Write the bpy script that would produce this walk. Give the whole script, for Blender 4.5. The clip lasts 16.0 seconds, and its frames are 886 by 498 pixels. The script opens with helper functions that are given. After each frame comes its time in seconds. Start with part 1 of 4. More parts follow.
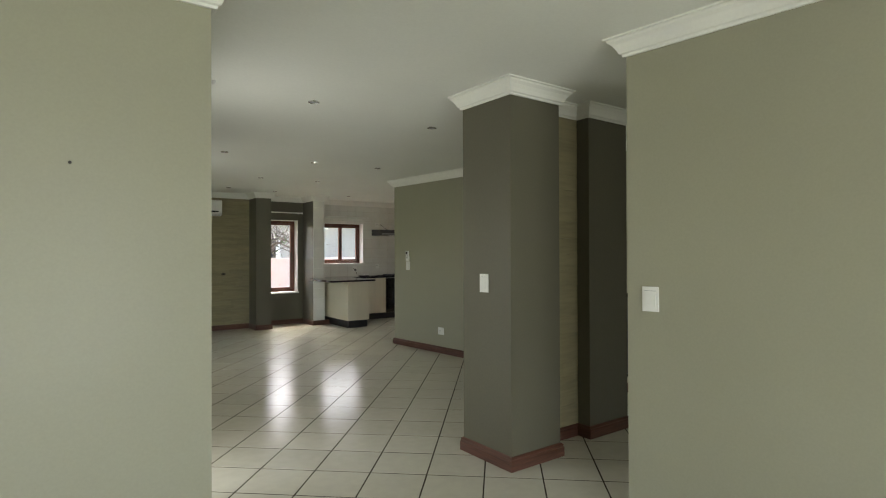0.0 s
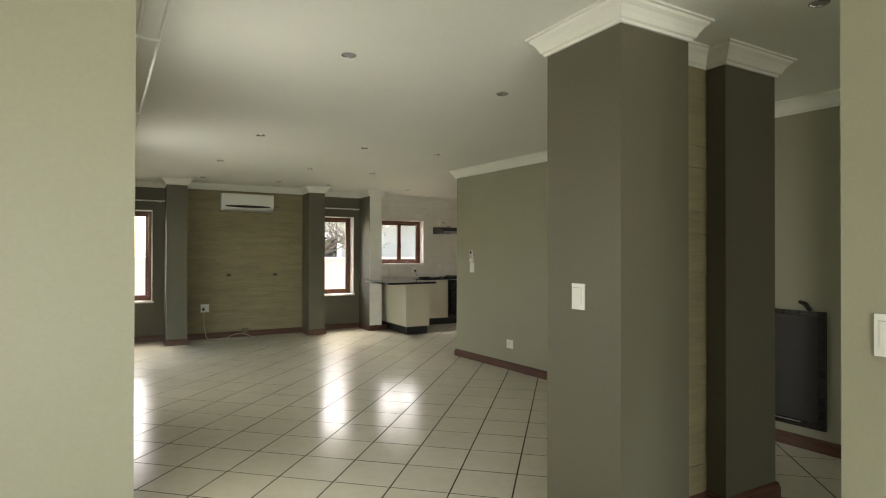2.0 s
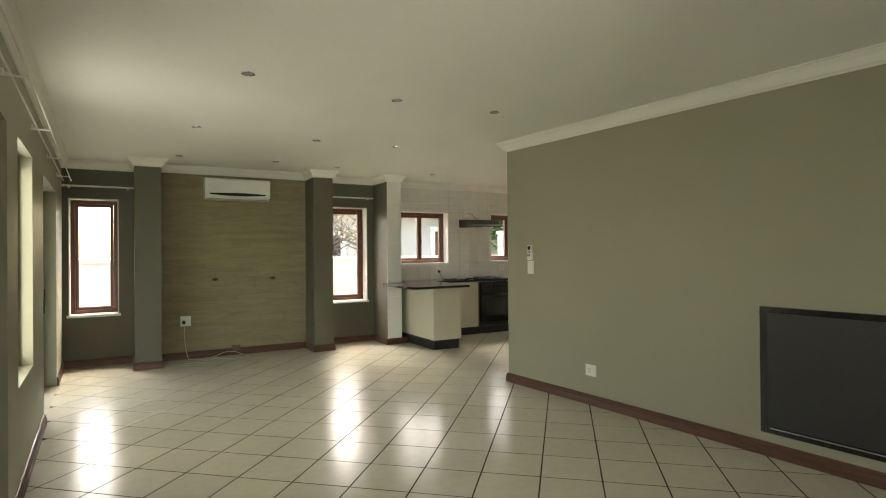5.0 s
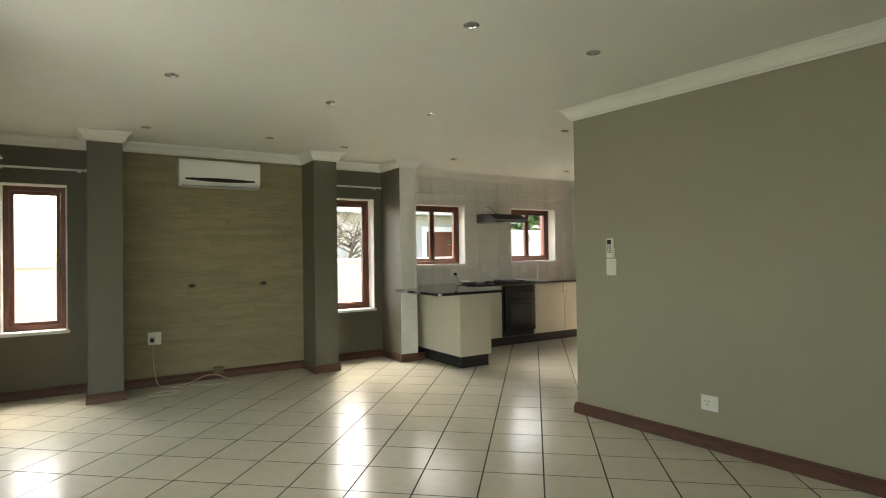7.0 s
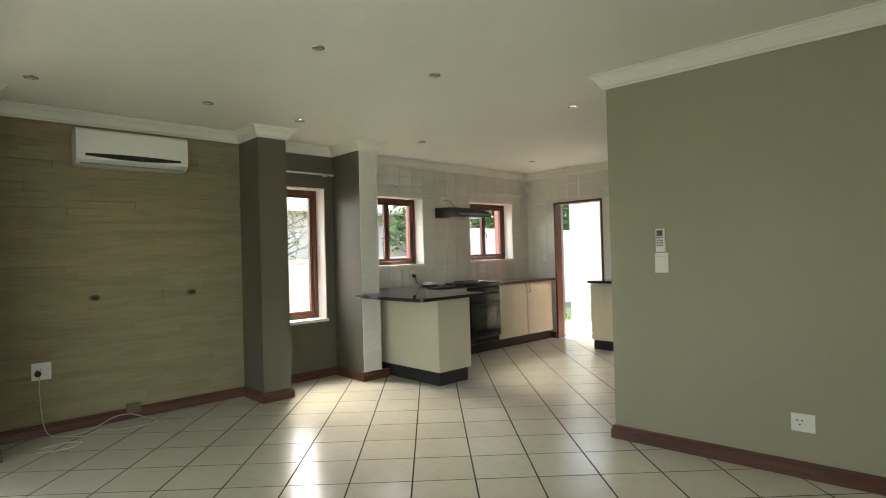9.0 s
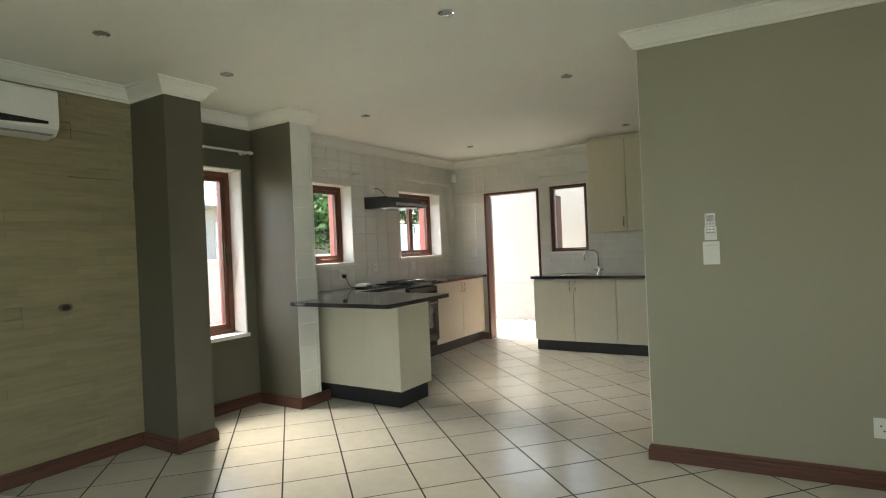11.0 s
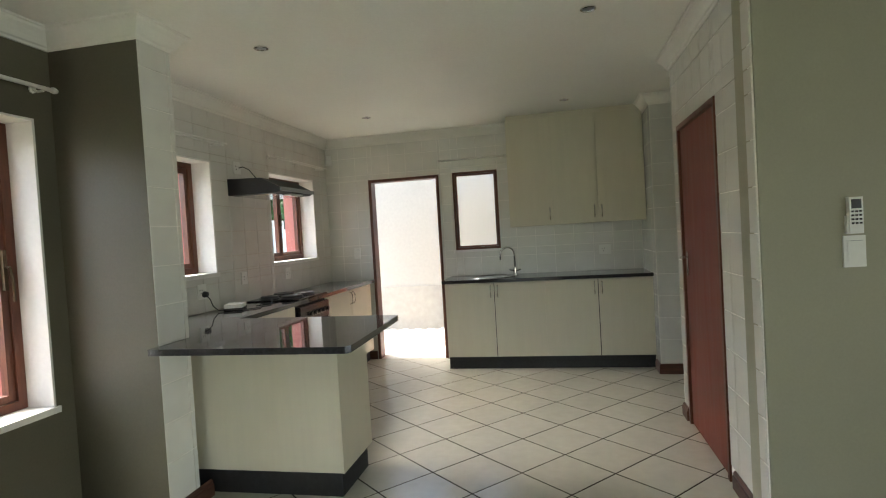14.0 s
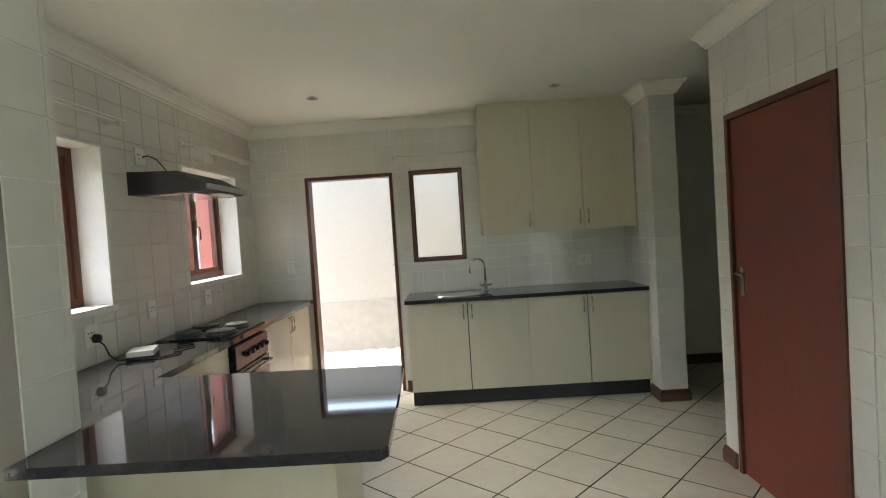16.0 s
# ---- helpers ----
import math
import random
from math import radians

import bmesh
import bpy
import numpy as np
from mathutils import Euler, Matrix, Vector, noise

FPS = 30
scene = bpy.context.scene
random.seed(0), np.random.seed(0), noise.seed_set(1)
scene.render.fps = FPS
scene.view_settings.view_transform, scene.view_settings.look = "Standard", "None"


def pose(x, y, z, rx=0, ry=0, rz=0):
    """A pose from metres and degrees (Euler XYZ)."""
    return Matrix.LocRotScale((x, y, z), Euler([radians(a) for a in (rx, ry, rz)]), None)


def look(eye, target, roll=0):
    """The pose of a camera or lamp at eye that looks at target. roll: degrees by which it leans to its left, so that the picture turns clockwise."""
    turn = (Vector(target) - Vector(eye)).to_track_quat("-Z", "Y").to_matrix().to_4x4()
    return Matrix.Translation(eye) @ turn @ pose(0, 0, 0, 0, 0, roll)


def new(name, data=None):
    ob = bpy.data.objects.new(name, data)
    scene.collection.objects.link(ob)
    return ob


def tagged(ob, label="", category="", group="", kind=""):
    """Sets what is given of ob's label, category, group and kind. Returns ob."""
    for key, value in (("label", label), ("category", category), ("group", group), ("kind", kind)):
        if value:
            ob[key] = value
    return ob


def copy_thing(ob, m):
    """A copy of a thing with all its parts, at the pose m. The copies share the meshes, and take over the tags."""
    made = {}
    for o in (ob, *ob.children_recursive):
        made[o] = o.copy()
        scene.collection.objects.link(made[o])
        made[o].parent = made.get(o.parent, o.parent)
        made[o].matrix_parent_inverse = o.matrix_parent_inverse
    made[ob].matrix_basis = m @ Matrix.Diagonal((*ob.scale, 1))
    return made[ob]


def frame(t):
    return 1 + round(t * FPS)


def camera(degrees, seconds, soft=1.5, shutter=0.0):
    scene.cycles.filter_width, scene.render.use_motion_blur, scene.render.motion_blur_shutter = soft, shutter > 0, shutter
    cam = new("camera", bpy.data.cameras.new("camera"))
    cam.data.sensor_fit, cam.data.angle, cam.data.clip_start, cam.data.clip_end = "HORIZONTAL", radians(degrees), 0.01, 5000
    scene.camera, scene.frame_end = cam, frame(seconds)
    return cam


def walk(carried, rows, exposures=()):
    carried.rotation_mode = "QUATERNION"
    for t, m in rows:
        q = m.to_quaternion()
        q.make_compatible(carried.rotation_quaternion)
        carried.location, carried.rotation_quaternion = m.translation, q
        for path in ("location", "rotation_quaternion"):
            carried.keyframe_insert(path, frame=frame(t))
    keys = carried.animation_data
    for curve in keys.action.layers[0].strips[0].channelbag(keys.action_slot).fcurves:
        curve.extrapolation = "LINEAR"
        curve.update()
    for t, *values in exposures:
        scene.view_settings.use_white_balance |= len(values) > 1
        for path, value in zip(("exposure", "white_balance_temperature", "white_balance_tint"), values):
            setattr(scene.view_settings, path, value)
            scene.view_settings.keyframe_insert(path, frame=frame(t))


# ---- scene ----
cam = camera(77.6, 16.0, soft=1.1)
PATH = [
    (0, (-0.01, 0.066, 1.413), (1.172, 1.679, 1.427), -0.2),
    (0.5, (0.138, 0.263, 1.416), (1.255, 1.922, 1.43), -0.2),
    (1, (0.278, 0.488, 1.41), (1.347, 2.179, 1.425), -0.0),
    (1.5, (0.43, 0.722, 1.42), (1.455, 2.439, 1.431), 0.0),
    (2, (0.564, 0.948, 1.416), (1.549, 2.688, 1.429), 0.1),
    (2.5, (0.653, 1.205, 1.437), (1.621, 2.955, 1.445), -0.1),
    (3, (0.754, 1.485, 1.453), (1.715, 3.239, 1.455), -0.2),
    (5.5, (1.026, 3.098, 1.377), (2.028, 4.828, 1.387), -0.6),
    (6, (1.08, 3.496, 1.383), (2.095, 5.22, 1.389), -0.7),
    (6.5, (1.071, 3.832, 1.369), (2.11, 5.541, 1.381), -0.8),
    (7, (1.054, 4.185, 1.334), (2.132, 5.869, 1.355), -0.8),
    (7.5, (1.025, 4.525, 1.318), (2.16, 6.171, 1.34), -0.9),
    (8, (0.993, 4.842, 1.321), (2.199, 6.438, 1.342), -1.1),
    (8.5, (0.966, 5.153, 1.314), (2.253, 6.684, 1.335), -1.3),
    (11, (1.058, 6.725, 1.316), (2.745, 7.799, 1.311), -2.5),
    (11.5, (1.18, 7.023, 1.321), (2.926, 7.997, 1.307), -2.6),
    (12, (1.315, 7.303, 1.338), (3.111, 8.182, 1.314), -2.9),
    (12.5, (1.459, 7.571, 1.354), (3.306, 8.339, 1.318), -2.9),
    (13, (1.616, 7.836, 1.373), (3.509, 8.48, 1.327), -3.1),
    (13.5, (1.762, 8.084, 1.379), (3.692, 8.609, 1.333), -3.3),
    (14, (1.935, 8.315, 1.392), (3.892, 8.722, 1.337), -3.4),
    (14.5, (2.12, 8.536, 1.409), (4.096, 8.838, 1.346), -3.5),
    (15, (2.312, 8.75, 1.428), (4.301, 8.951, 1.366), -3.5),
    (15.5, (2.549, 8.906, 1.462), (4.544, 9.018, 1.393), -3.6),
    (16, (2.803, 9.04, 1.482), (4.801, 9.079, 1.415), -3.7),
]
walk(cam, [(t, look(eye, target, roll)) for t, eye, target, roll in PATH], [(0, 3.05, 6700, 12), (1.5, 3.25, 7000, 11), (3, 3.55, 7700, 11), (5.5, 3.5, 7550, 9), (7, 3.45, 7250, 8), (8.5, 3.5, 7050, 8), (12.5, 3.3, 6700, 9), (16, 3.25, 6600, 9)])

# ---- light ----
world = bpy.data.worlds.new("sky")
scene.world = world
world.use_nodes = True
wn = world.node_tree.nodes
sky = wn.new("ShaderNodeTexSky")
sky.sky_type = 'NISHITA'
sky.sun_disc = False
sky.sun_elevation, sky.sun_rotation = radians(51.0), radians(15.0)
sky.dust_density, sky.air_density = 4.0, 1.0
world.node_tree.links.new(sky.outputs[0], wn["Background"].inputs[0])
wn["Background"].inputs[1].default_value = 0.15
sun = new("sun", bpy.data.lights.new("sun", 'SUN'))
sun.data.energy, sun.data.angle, sun.data.color = 1.5, radians(60), (1.0, 0.975, 0.95)
sun.matrix_world = look((1.5, 5.5, 7.0), (0, 0, 0))


def window_light(name, at, toward, w, h, power):
    """Daylight entering through an opening, as an area lamp that fills it."""
    lamp = new(name, bpy.data.lights.new(name, 'AREA'))
    lamp.data.shape, lamp.data.size, lamp.data.size_y, lamp.data.energy = 'RECTANGLE', w, h, power
    lamp.data.color = (0.97, 1.0, 0.97)
    lamp.matrix_world = look(at, toward)
    return lamp


window_light("daylight_living", (-0.2, -3.06, 1.0), (-0.2, 0, 1.0), 3.3, 1.5, 17.0).data.color = (0.92, 0.97, 1.0)
window_light("daylight_patio_door", (0.46, 3.81, 1.1), (5, 3.98, 1.1), 0.66, 1.9, 1.8)
window_light("daylight_patio_window", (0.34, 7.02, 1.33), (5, 7.2, 1.33), 0.75, 1.3, 1.4)
window_light("daylight_glazed_door", (0.24, 9.03, 1.1), (5, 9.2, 1.1), 1.3, 1.8, 0.25)
# Fill light for the hall, in an unseen opening added to brighten the columns.
window_light("hall_fill_light", (4.0, -3.06, 1.15), (4.0, 0, 1.15), 1.2, 1.8, 3.2)

# ---- materials ----


def mat(name, colour, rough=0.6, metal=0.0, spread=0.06, grain=40.0, big=1.5, bump=0.05, stretch=(1, 1, 1), random_tint=0.0, coat=0.0, spec=0.5):
    """Surface with colour that varies at two scales, fine relief and, for pieces, a tint of their own."""
    m = bpy.data.materials.new(name)
    m.use_nodes = True
    n, l = m.node_tree.nodes, m.node_tree.links
    p = n["Principled BSDF"]
    tc = n.new("ShaderNodeTexCoord")
    mp = n.new("ShaderNodeMapping")
    mp.inputs["Scale"].default_value = stretch
    l.new(tc.outputs["Object"], mp.inputs[0])
    geo = n.new("ShaderNodeNewGeometry")
    mp2 = n.new("ShaderNodeMapping")
    mp2.inputs["Scale"].default_value = stretch
    mp2.inputs["Location"].default_value = (5.31, 7.17, 2.37)
    l.new(geo.outputs["Position"], mp2.inputs[0])
    a, b = n.new("ShaderNodeTexNoise"), n.new("ShaderNodeTexNoise")
    a.inputs["Scale"].default_value, a.inputs["Detail"].default_value = grain, 6
    b.inputs["Scale"].default_value, b.inputs["Detail"].default_value = big, 4
    l.new(mp2.outputs[0], a.inputs[0])
    l.new(mp2.outputs[0], b.inputs[0])
    add = n.new("ShaderNodeMath")
    l.new(a.outputs[0], add.inputs[0])
    l.new(b.outputs[0], add.inputs[1])
    last = add
    if random_tint:
        oi = n.new("ShaderNodeObjectInfo")
        mul = n.new("ShaderNodeMath")
        mul.operation = 'MULTIPLY_ADD'
        mul.inputs[1].default_value = random_tint
        l.new(oi.outputs["Random"], mul.inputs[0])
        l.new(add.outputs[0], mul.inputs[2])
        last = mul
    rm = n.new("ShaderNodeMapRange")
    rm.inputs[1].default_value, rm.inputs[2].default_value = 0.6, 1.4 + random_tint
    rm.inputs[3].default_value, rm.inputs[4].default_value = 1 - spread * 2, 1 + spread * 2
    l.new(last.outputs[0], rm.inputs[0])
    mix = n.new("ShaderNodeVectorMath")
    mix.operation = 'MULTIPLY'
    mix.inputs[0].default_value = colour[:3]
    l.new(rm.outputs[0], mix.inputs[1])
    l.new(mix.outputs[0], p.inputs["Base Color"])
    rr = n.new("ShaderNodeMapRange")
    rr.inputs[3].default_value, rr.inputs[4].default_value = rough * 0.72, min(rough * 1.28, 1)
    l.new(b.outputs[0], rr.inputs[0])
    l.new(rr.outputs[0], p.inputs["Roughness"])
    p.inputs["Metallic"].default_value = metal
    p.inputs["Coat Weight"].default_value = coat
    p.inputs["Specular IOR Level"].default_value = spec
    if bump:
        bp = n.new("ShaderNodeBump")
        bp.inputs["Strength"].default_value, bp.inputs["Distance"].default_value = bump, 0.01
        l.new(a.outputs[0], bp.inputs["Height"])
        l.new(bp.outputs[0], p.inputs["Normal"])
    return m


PAINT = mat("sage_paint", (0.296, 0.286, 0.206), 0.5, spread=0.025, grain=90, bump=0.03)
DARK = mat("umber_paint", (0.102, 0.094, 0.063), 0.5, spread=0.05, grain=90, bump=0.03)
CEIL = mat("ceiling_paint", (0.78, 0.785, 0.715), 0.75, spread=0.02, grain=60, bump=0.02)
PLASTER = mat("white_moulding", (0.74, 0.735, 0.665), 0.6, spread=0.02, grain=60, bump=0.02)
WHITE_PAINT = mat("white_reveal_paint", (0.72, 0.71, 0.67), 0.5, spread=0.03, bump=0.02)
TERRA = mat("terracotta_render", (0.42, 0.17, 0.14), 0.8, spread=0.06, bump=0.2)
FLOOR_TILE = mat("cream_floor_tile", (0.56, 0.53, 0.43), 0.205, spread=0.055, grain=14, big=2.0, bump=0.0, random_tint=0.4, spec=0.19)
GROUT = mat("dark_grout", (0.045, 0.034, 0.025), 0.95, spread=0.2, bump=0.1, spec=0.1)
WALL_TILE = mat("ivory_wall_tile", (0.665, 0.66, 0.605), 0.2, spread=0.03, grain=9, big=3.0, bump=0.03, random_tint=0.3)
WALL_GROUT = mat("pale_grout", (0.75, 0.735, 0.67), 0.9, spread=0.05)
# Darker copy of the pale grout: the north wall's shade put into the colour.
SHADED_GROUT = mat("shaded_grout", (0.56, 0.53, 0.46), 0.9, spread=0.1)
SKIRT = mat("red_brown_timber", (0.09, 0.036, 0.022), 0.4, spread=0.22, grain=8, big=3, stretch=(1, 1, 14), bump=0.05)
FRAME = mat("meranti_frame", (0.115, 0.036, 0.018), 0.42, spread=0.2, grain=10, big=3, stretch=(8, 8, 1), bump=0.05)
RED_DOOR = mat("red_door_veneer", (0.17, 0.036, 0.019), 0.5, spread=0.07, grain=12, big=2, stretch=(7, 7, 0.7), bump=0.03)
STONE = mat("split_sandstone", (0.245, 0.21, 0.118), 0.85, spread=0.13, grain=9, big=2, stretch=(0.6, 0.6, 5), bump=0.15, random_tint=0.3)
STONE_BACK = mat("stone_bedding", (0.13, 0.11, 0.065), 0.95, spread=0.2, bump=0.4)
CABINET = mat("cream_laminate", (0.60, 0.565, 0.435), 0.4, spread=0.016, grain=5, big=2, stretch=(6, 6, 0.6), bump=0.01)
KICK = mat("black_plinth", (0.018, 0.017, 0.018), 0.5, spread=0.2, bump=0.03)
GAP = mat("dark_gap", (0.03, 0.025, 0.02), 0.9, bump=0)
GRANITE = mat("black_granite", (0.026, 0.026, 0.028), 0.045, spread=0.3, grain=300, big=60, bump=0.0, spec=0.6)
STEEL = mat("brushed_steel", (0.55, 0.54, 0.52), 0.2, metal=1.0, spread=0.05, grain=80, bump=0.01)
CHROME = mat("chrome", (0.75, 0.75, 0.74), 0.1, metal=1.0, spread=0.02, bump=0)
BRASS = mat("aged_brass", (0.45, 0.33, 0.16), 0.35, metal=1.0, spread=0.1, bump=0)
BRONZE = mat("dark_bronze", (0.09, 0.065, 0.04), 0.4, metal=1.0, spread=0.1, bump=0)
CAST_IRON = mat("cast_iron", (0.07, 0.07, 0.072), 0.4, metal=0.6, spread=0.15, bump=0.02)
BLACK = mat("black_enamel", (0.014, 0.013, 0.013), 0.2, spread=0.15, bump=0.01)
MATT_BLACK = mat("matt_black_steel", (0.011, 0.010, 0.010), 0.5, spread=0.2, bump=0.03)
PLASTIC = mat("white_plastic", (0.72, 0.72, 0.67), 0.4, spread=0.02, bump=0)
GREY_PLASTIC = mat("grey_plastic", (0.25, 0.26, 0.26), 0.4, spread=0.05, bump=0)
RUBBER = mat("black_cable", (0.015, 0.015, 0.015), 0.5, bump=0)
CREAM_CABLE = mat("cream_cable", (0.55, 0.50, 0.38), 0.5, bump=0)
YARD_WALL = mat("cream_yard_render", (0.40, 0.39, 0.345), 0.85, spread=0.03, grain=25, big=0.8, bump=0.08)
WHITE_RENDER = mat("white_boundary_render", (0.70, 0.68, 0.62), 0.85, spread=0.05, grain=25, big=0.8, bump=0.2)
GREY_RENDER = mat("grey_render", (0.42, 0.40, 0.36), 0.85, spread=0.06, bump=0.2)
ROOF = mat("pale_roof_tile", (0.60, 0.59, 0.57), 0.8, spread=0.1, grain=6, bump=0.3)
LAWN = mat("lawn_soil", (0.08, 0.11, 0.03), 0.95, spread=0.35, grain=30, big=1.0, bump=0.8)
GRASS = mat("grass_blade", (0.09, 0.19, 0.03), 0.6, spread=0.3, grain=3, big=1, bump=0)
PAVING = mat("concrete_paver", (0.58, 0.54, 0.47), 0.85, spread=0.12, grain=18, bump=0.3, random_tint=0.4)
LEAF = mat("leaf_green", (0.055, 0.12, 0.025), 0.5, spread=0.35, grain=4, big=1.2, bump=0)
BARK = mat("grey_bark", (0.12, 0.095, 0.07), 0.9, spread=0.3, grain=30, bump=0.6)


def glass():
    m = bpy.data.materials.new("clear_glass")
    m.use_nodes = True
    p = m.node_tree.nodes["Principled BSDF"]
    p.inputs["Base Color"].default_value = (0.97, 0.98, 0.97, 1)
    p.inputs["Roughness"].default_value = 0.0
    p.inputs["IOR"].default_value = 1.02
    p.inputs["Transmission Weight"].default_value = 1.0
    return m


GLASS = glass()

# ---- mesh tools ----


def mesh_from(bm, name, material, bevel=0.0, smooth=False, segments=2):
    if bevel:
        bmesh.ops.bevel(bm, geom=[e for e in bm.edges if len(e.link_faces) == 2 and e.calc_face_angle(0) > 0.5], offset=bevel, segments=segments, affect='EDGES', clamp_overlap=True)
    bmesh.ops.recalc_face_normals(bm, faces=bm.faces)
    me = bpy.data.meshes.new(name)
    bm.to_mesh(me)
    bm.free()
    me.materials.append(material)
    if smooth:
        for p in me.polygons:
            p.use_smooth = True
    return me


def add_box(bm, x0, x1, y0, y1, z0, z1):
    v = [bm.verts.new(p) for p in ((x0, y0, z0), (x1, y0, z0), (x1, y1, z0), (x0, y1, z0), (x0, y0, z1), (x1, y0, z1), (x1, y1, z1), (x0, y1, z1))]
    for f in ((3, 2, 1, 0), (4, 5, 6, 7), (0, 1, 5, 4), (1, 2, 6, 5), (2, 3, 7, 6), (3, 0, 4, 7)):
        bm.faces.new([v[i] for i in f])


def add_tube(bm, pts, r, sides=8, close=False):
    """A round tube along points."""
    pts = [Vector(p) for p in pts]
    rings = []
    for i, p in enumerate(pts):
        d = (pts[min(i + 1, len(pts) - 1)] - pts[max(i - 1, 0)]).normalized()
        a = d.cross(Vector((0, 0, 1)))
        if a.length < 1e-3:
            a = d.cross(Vector((1, 0, 0)))
        a.normalize()
        b = d.cross(a)
        rad = r[i] if isinstance(r, (list, tuple)) else r
        rings.append([bm.verts.new(p + (a * math.cos(2 * math.pi * k / sides) + b * math.sin(2 * math.pi * k / sides)) * rad) for k in range(sides)])
    for q, s in zip(rings, rings[1:]):
        for k in range(sides):
            bm.faces.new((q[k], q[(k + 1) % sides], s[(k + 1) % sides], s[k]))
    bm.faces.new(rings[0])
    bm.faces.new(rings[-1])


def add_lathe(bm, profile, sides=20, m=None):
    """Turn (radius, height) pairs round z."""
    rings = [[bm.verts.new((r * math.cos(2 * math.pi * k / sides), r * math.sin(2 * math.pi * k / sides), z)) for k in range(sides)] for r, z in profile]
    for q, s in zip(rings, rings[1:]):
        for k in range(sides):
            bm.faces.new((q[k], q[(k + 1) % sides], s[(k + 1) % sides], s[k]))
    bm.faces.new(rings[0])
    bm.faces.new(rings[-1])
    if m is not None:
        bmesh.ops.transform(bm, matrix=m, verts=[v for r in rings for v in r])


def part(parent, name, me, m=None, label=""):
    ob = new(name, me)
    ob.parent = parent
    if m is not None:
        ob.matrix_basis = m
    return tagged(ob, label=label)


def box_part(parent, name, dims, material, bevel=0.0, label="", m=None):
    bm = bmesh.new()
    add_box(bm, *dims)
    return part(parent, name, mesh_from(bm, name, material, bevel), m, label)


def tube_part(parent, name, pts, r, material, label="", sides=8):
    bm = bmesh.new()
    add_tube(bm, pts, r, sides)
    return part(parent, name, mesh_from(bm, name, material, smooth=True), None, label)


def lathe_part(parent, name, profile, material, m=None, label="", sides=20):
    bm = bmesh.new()
    add_lathe(bm, profile, sides)
    return part(parent, name, mesh_from(bm, name, material, smooth=False), m, label)


def thing(name, m, label, category, group=""):
    ob = new(name)
    ob.empty_display_size = 0.1
    ob.matrix_basis = m
    return tagged(ob, label, category, group)


def wall(name, origin, angle, length, thick, material, holes=(), z0=-0.05, z1=2.6, label="", parent=None):
    """A wall with openings. Local x along the wall, its room face at local y = 0, thickness towards +y."""
    xs = sorted({0, length, *[v for h in holes for v in h[:2]]})
    zs = sorted({z0, z1, *[v for h in holes for v in h[2:]]})
    solid = {}
    for i in range(len(xs) - 1):
        for k in range(len(zs) - 1):
            cx, cz = (xs[i] + xs[i + 1]) / 2, (zs[k] + zs[k + 1]) / 2
            solid[i, k] = not any(h[0] < cx < h[1] and h[2] < cz < h[3] for h in holes)
    bm = bmesh.new()
    vs = {}

    def v(i, j, k):
        if (i, j, k) not in vs:
            vs[i, j, k] = bm.verts.new((xs[i], thick * j, zs[k]))
        return vs[i, j, k]
    for (i, k), s in solid.items():
        if not s:
            continue
        bm.faces.new((v(i, 0, k), v(i + 1, 0, k), v(i + 1, 0, k + 1), v(i, 0, k + 1)))
        bm.faces.new((v(i, 1, k), v(i, 1, k + 1), v(i + 1, 1, k + 1), v(i + 1, 1, k)))
        for di, dk, quad in ((-1, 0, ((i, 0, k), (i, 0, k + 1), (i, 1, k + 1), (i, 1, k))), (1, 0, ((i + 1, 0, k), (i + 1, 1, k), (i + 1, 1, k + 1), (i + 1, 0, k + 1))),
                             (0, -1, ((i, 0, k), (i, 1, k), (i + 1, 1, k), (i + 1, 0, k))), (0, 1, ((i, 0, k + 1), (i + 1, 0, k + 1), (i + 1, 1, k + 1), (i, 1, k + 1)))):
            if not solid.get((i + di, k + dk), False):
                bm.faces.new([v(*q) for q in quad])
    ob = new(name, mesh_from(bm, name, material))
    ob.matrix_basis = pose(*origin, 0, 0, 0, angle) if len(origin) == 2 else pose(*origin, 0, 0, angle)
    return tagged(ob, label, "wall", kind="structure")


def sweep(name, path, profile, material, closed=False, label="", category="trim"):
    """Moulding along a plan line with mitred corners; profile pairs are (distance into the room, height). The room is on the line's left."""
    pts = [Vector(p) for p in path]
    n = len(pts)
    bm = bmesh.new()
    rings = []
    for i, p in enumerate(pts):
        a = (p - pts[i - 1]).normalized() if (i or closed) else (pts[1] - p).normalized()
        b = (pts[(i + 1) % n] - p).normalized() if (i < n - 1 or closed) else a
        na, nb = Vector((-a.y, a.x)), Vector((-b.y, b.x))
        mit = na + nb
        mit = mit / max(mit.dot(na), 0.2)
        rings.append([bm.verts.new((p.x + mit.x * d, p.y + mit.y * d, z)) for d, z in profile])
    k = len(profile)
    for i in range(n if closed else n - 1):
        q, s = rings[i], rings[(i + 1) % n]
        for j in range(k):
            bm.faces.new((q[j], q[(j + 1) % k], s[(j + 1) % k], s[j]))
    if not closed:
        bm.faces.new(rings[0])
        bm.faces.new(rings[-1])
    return tagged(new(name, mesh_from(bm, name, material)), label, category, kind="structure")


# ---- structure ----
GW = lambda y: 4.48 + 0.0795 * (7.45 - y)        # the long sage wall, slightly out of square
RW = lambda y: 2.485 + 0.10 * (1.83 - y)         # the wall beside the first opening
CEILING = 2.54

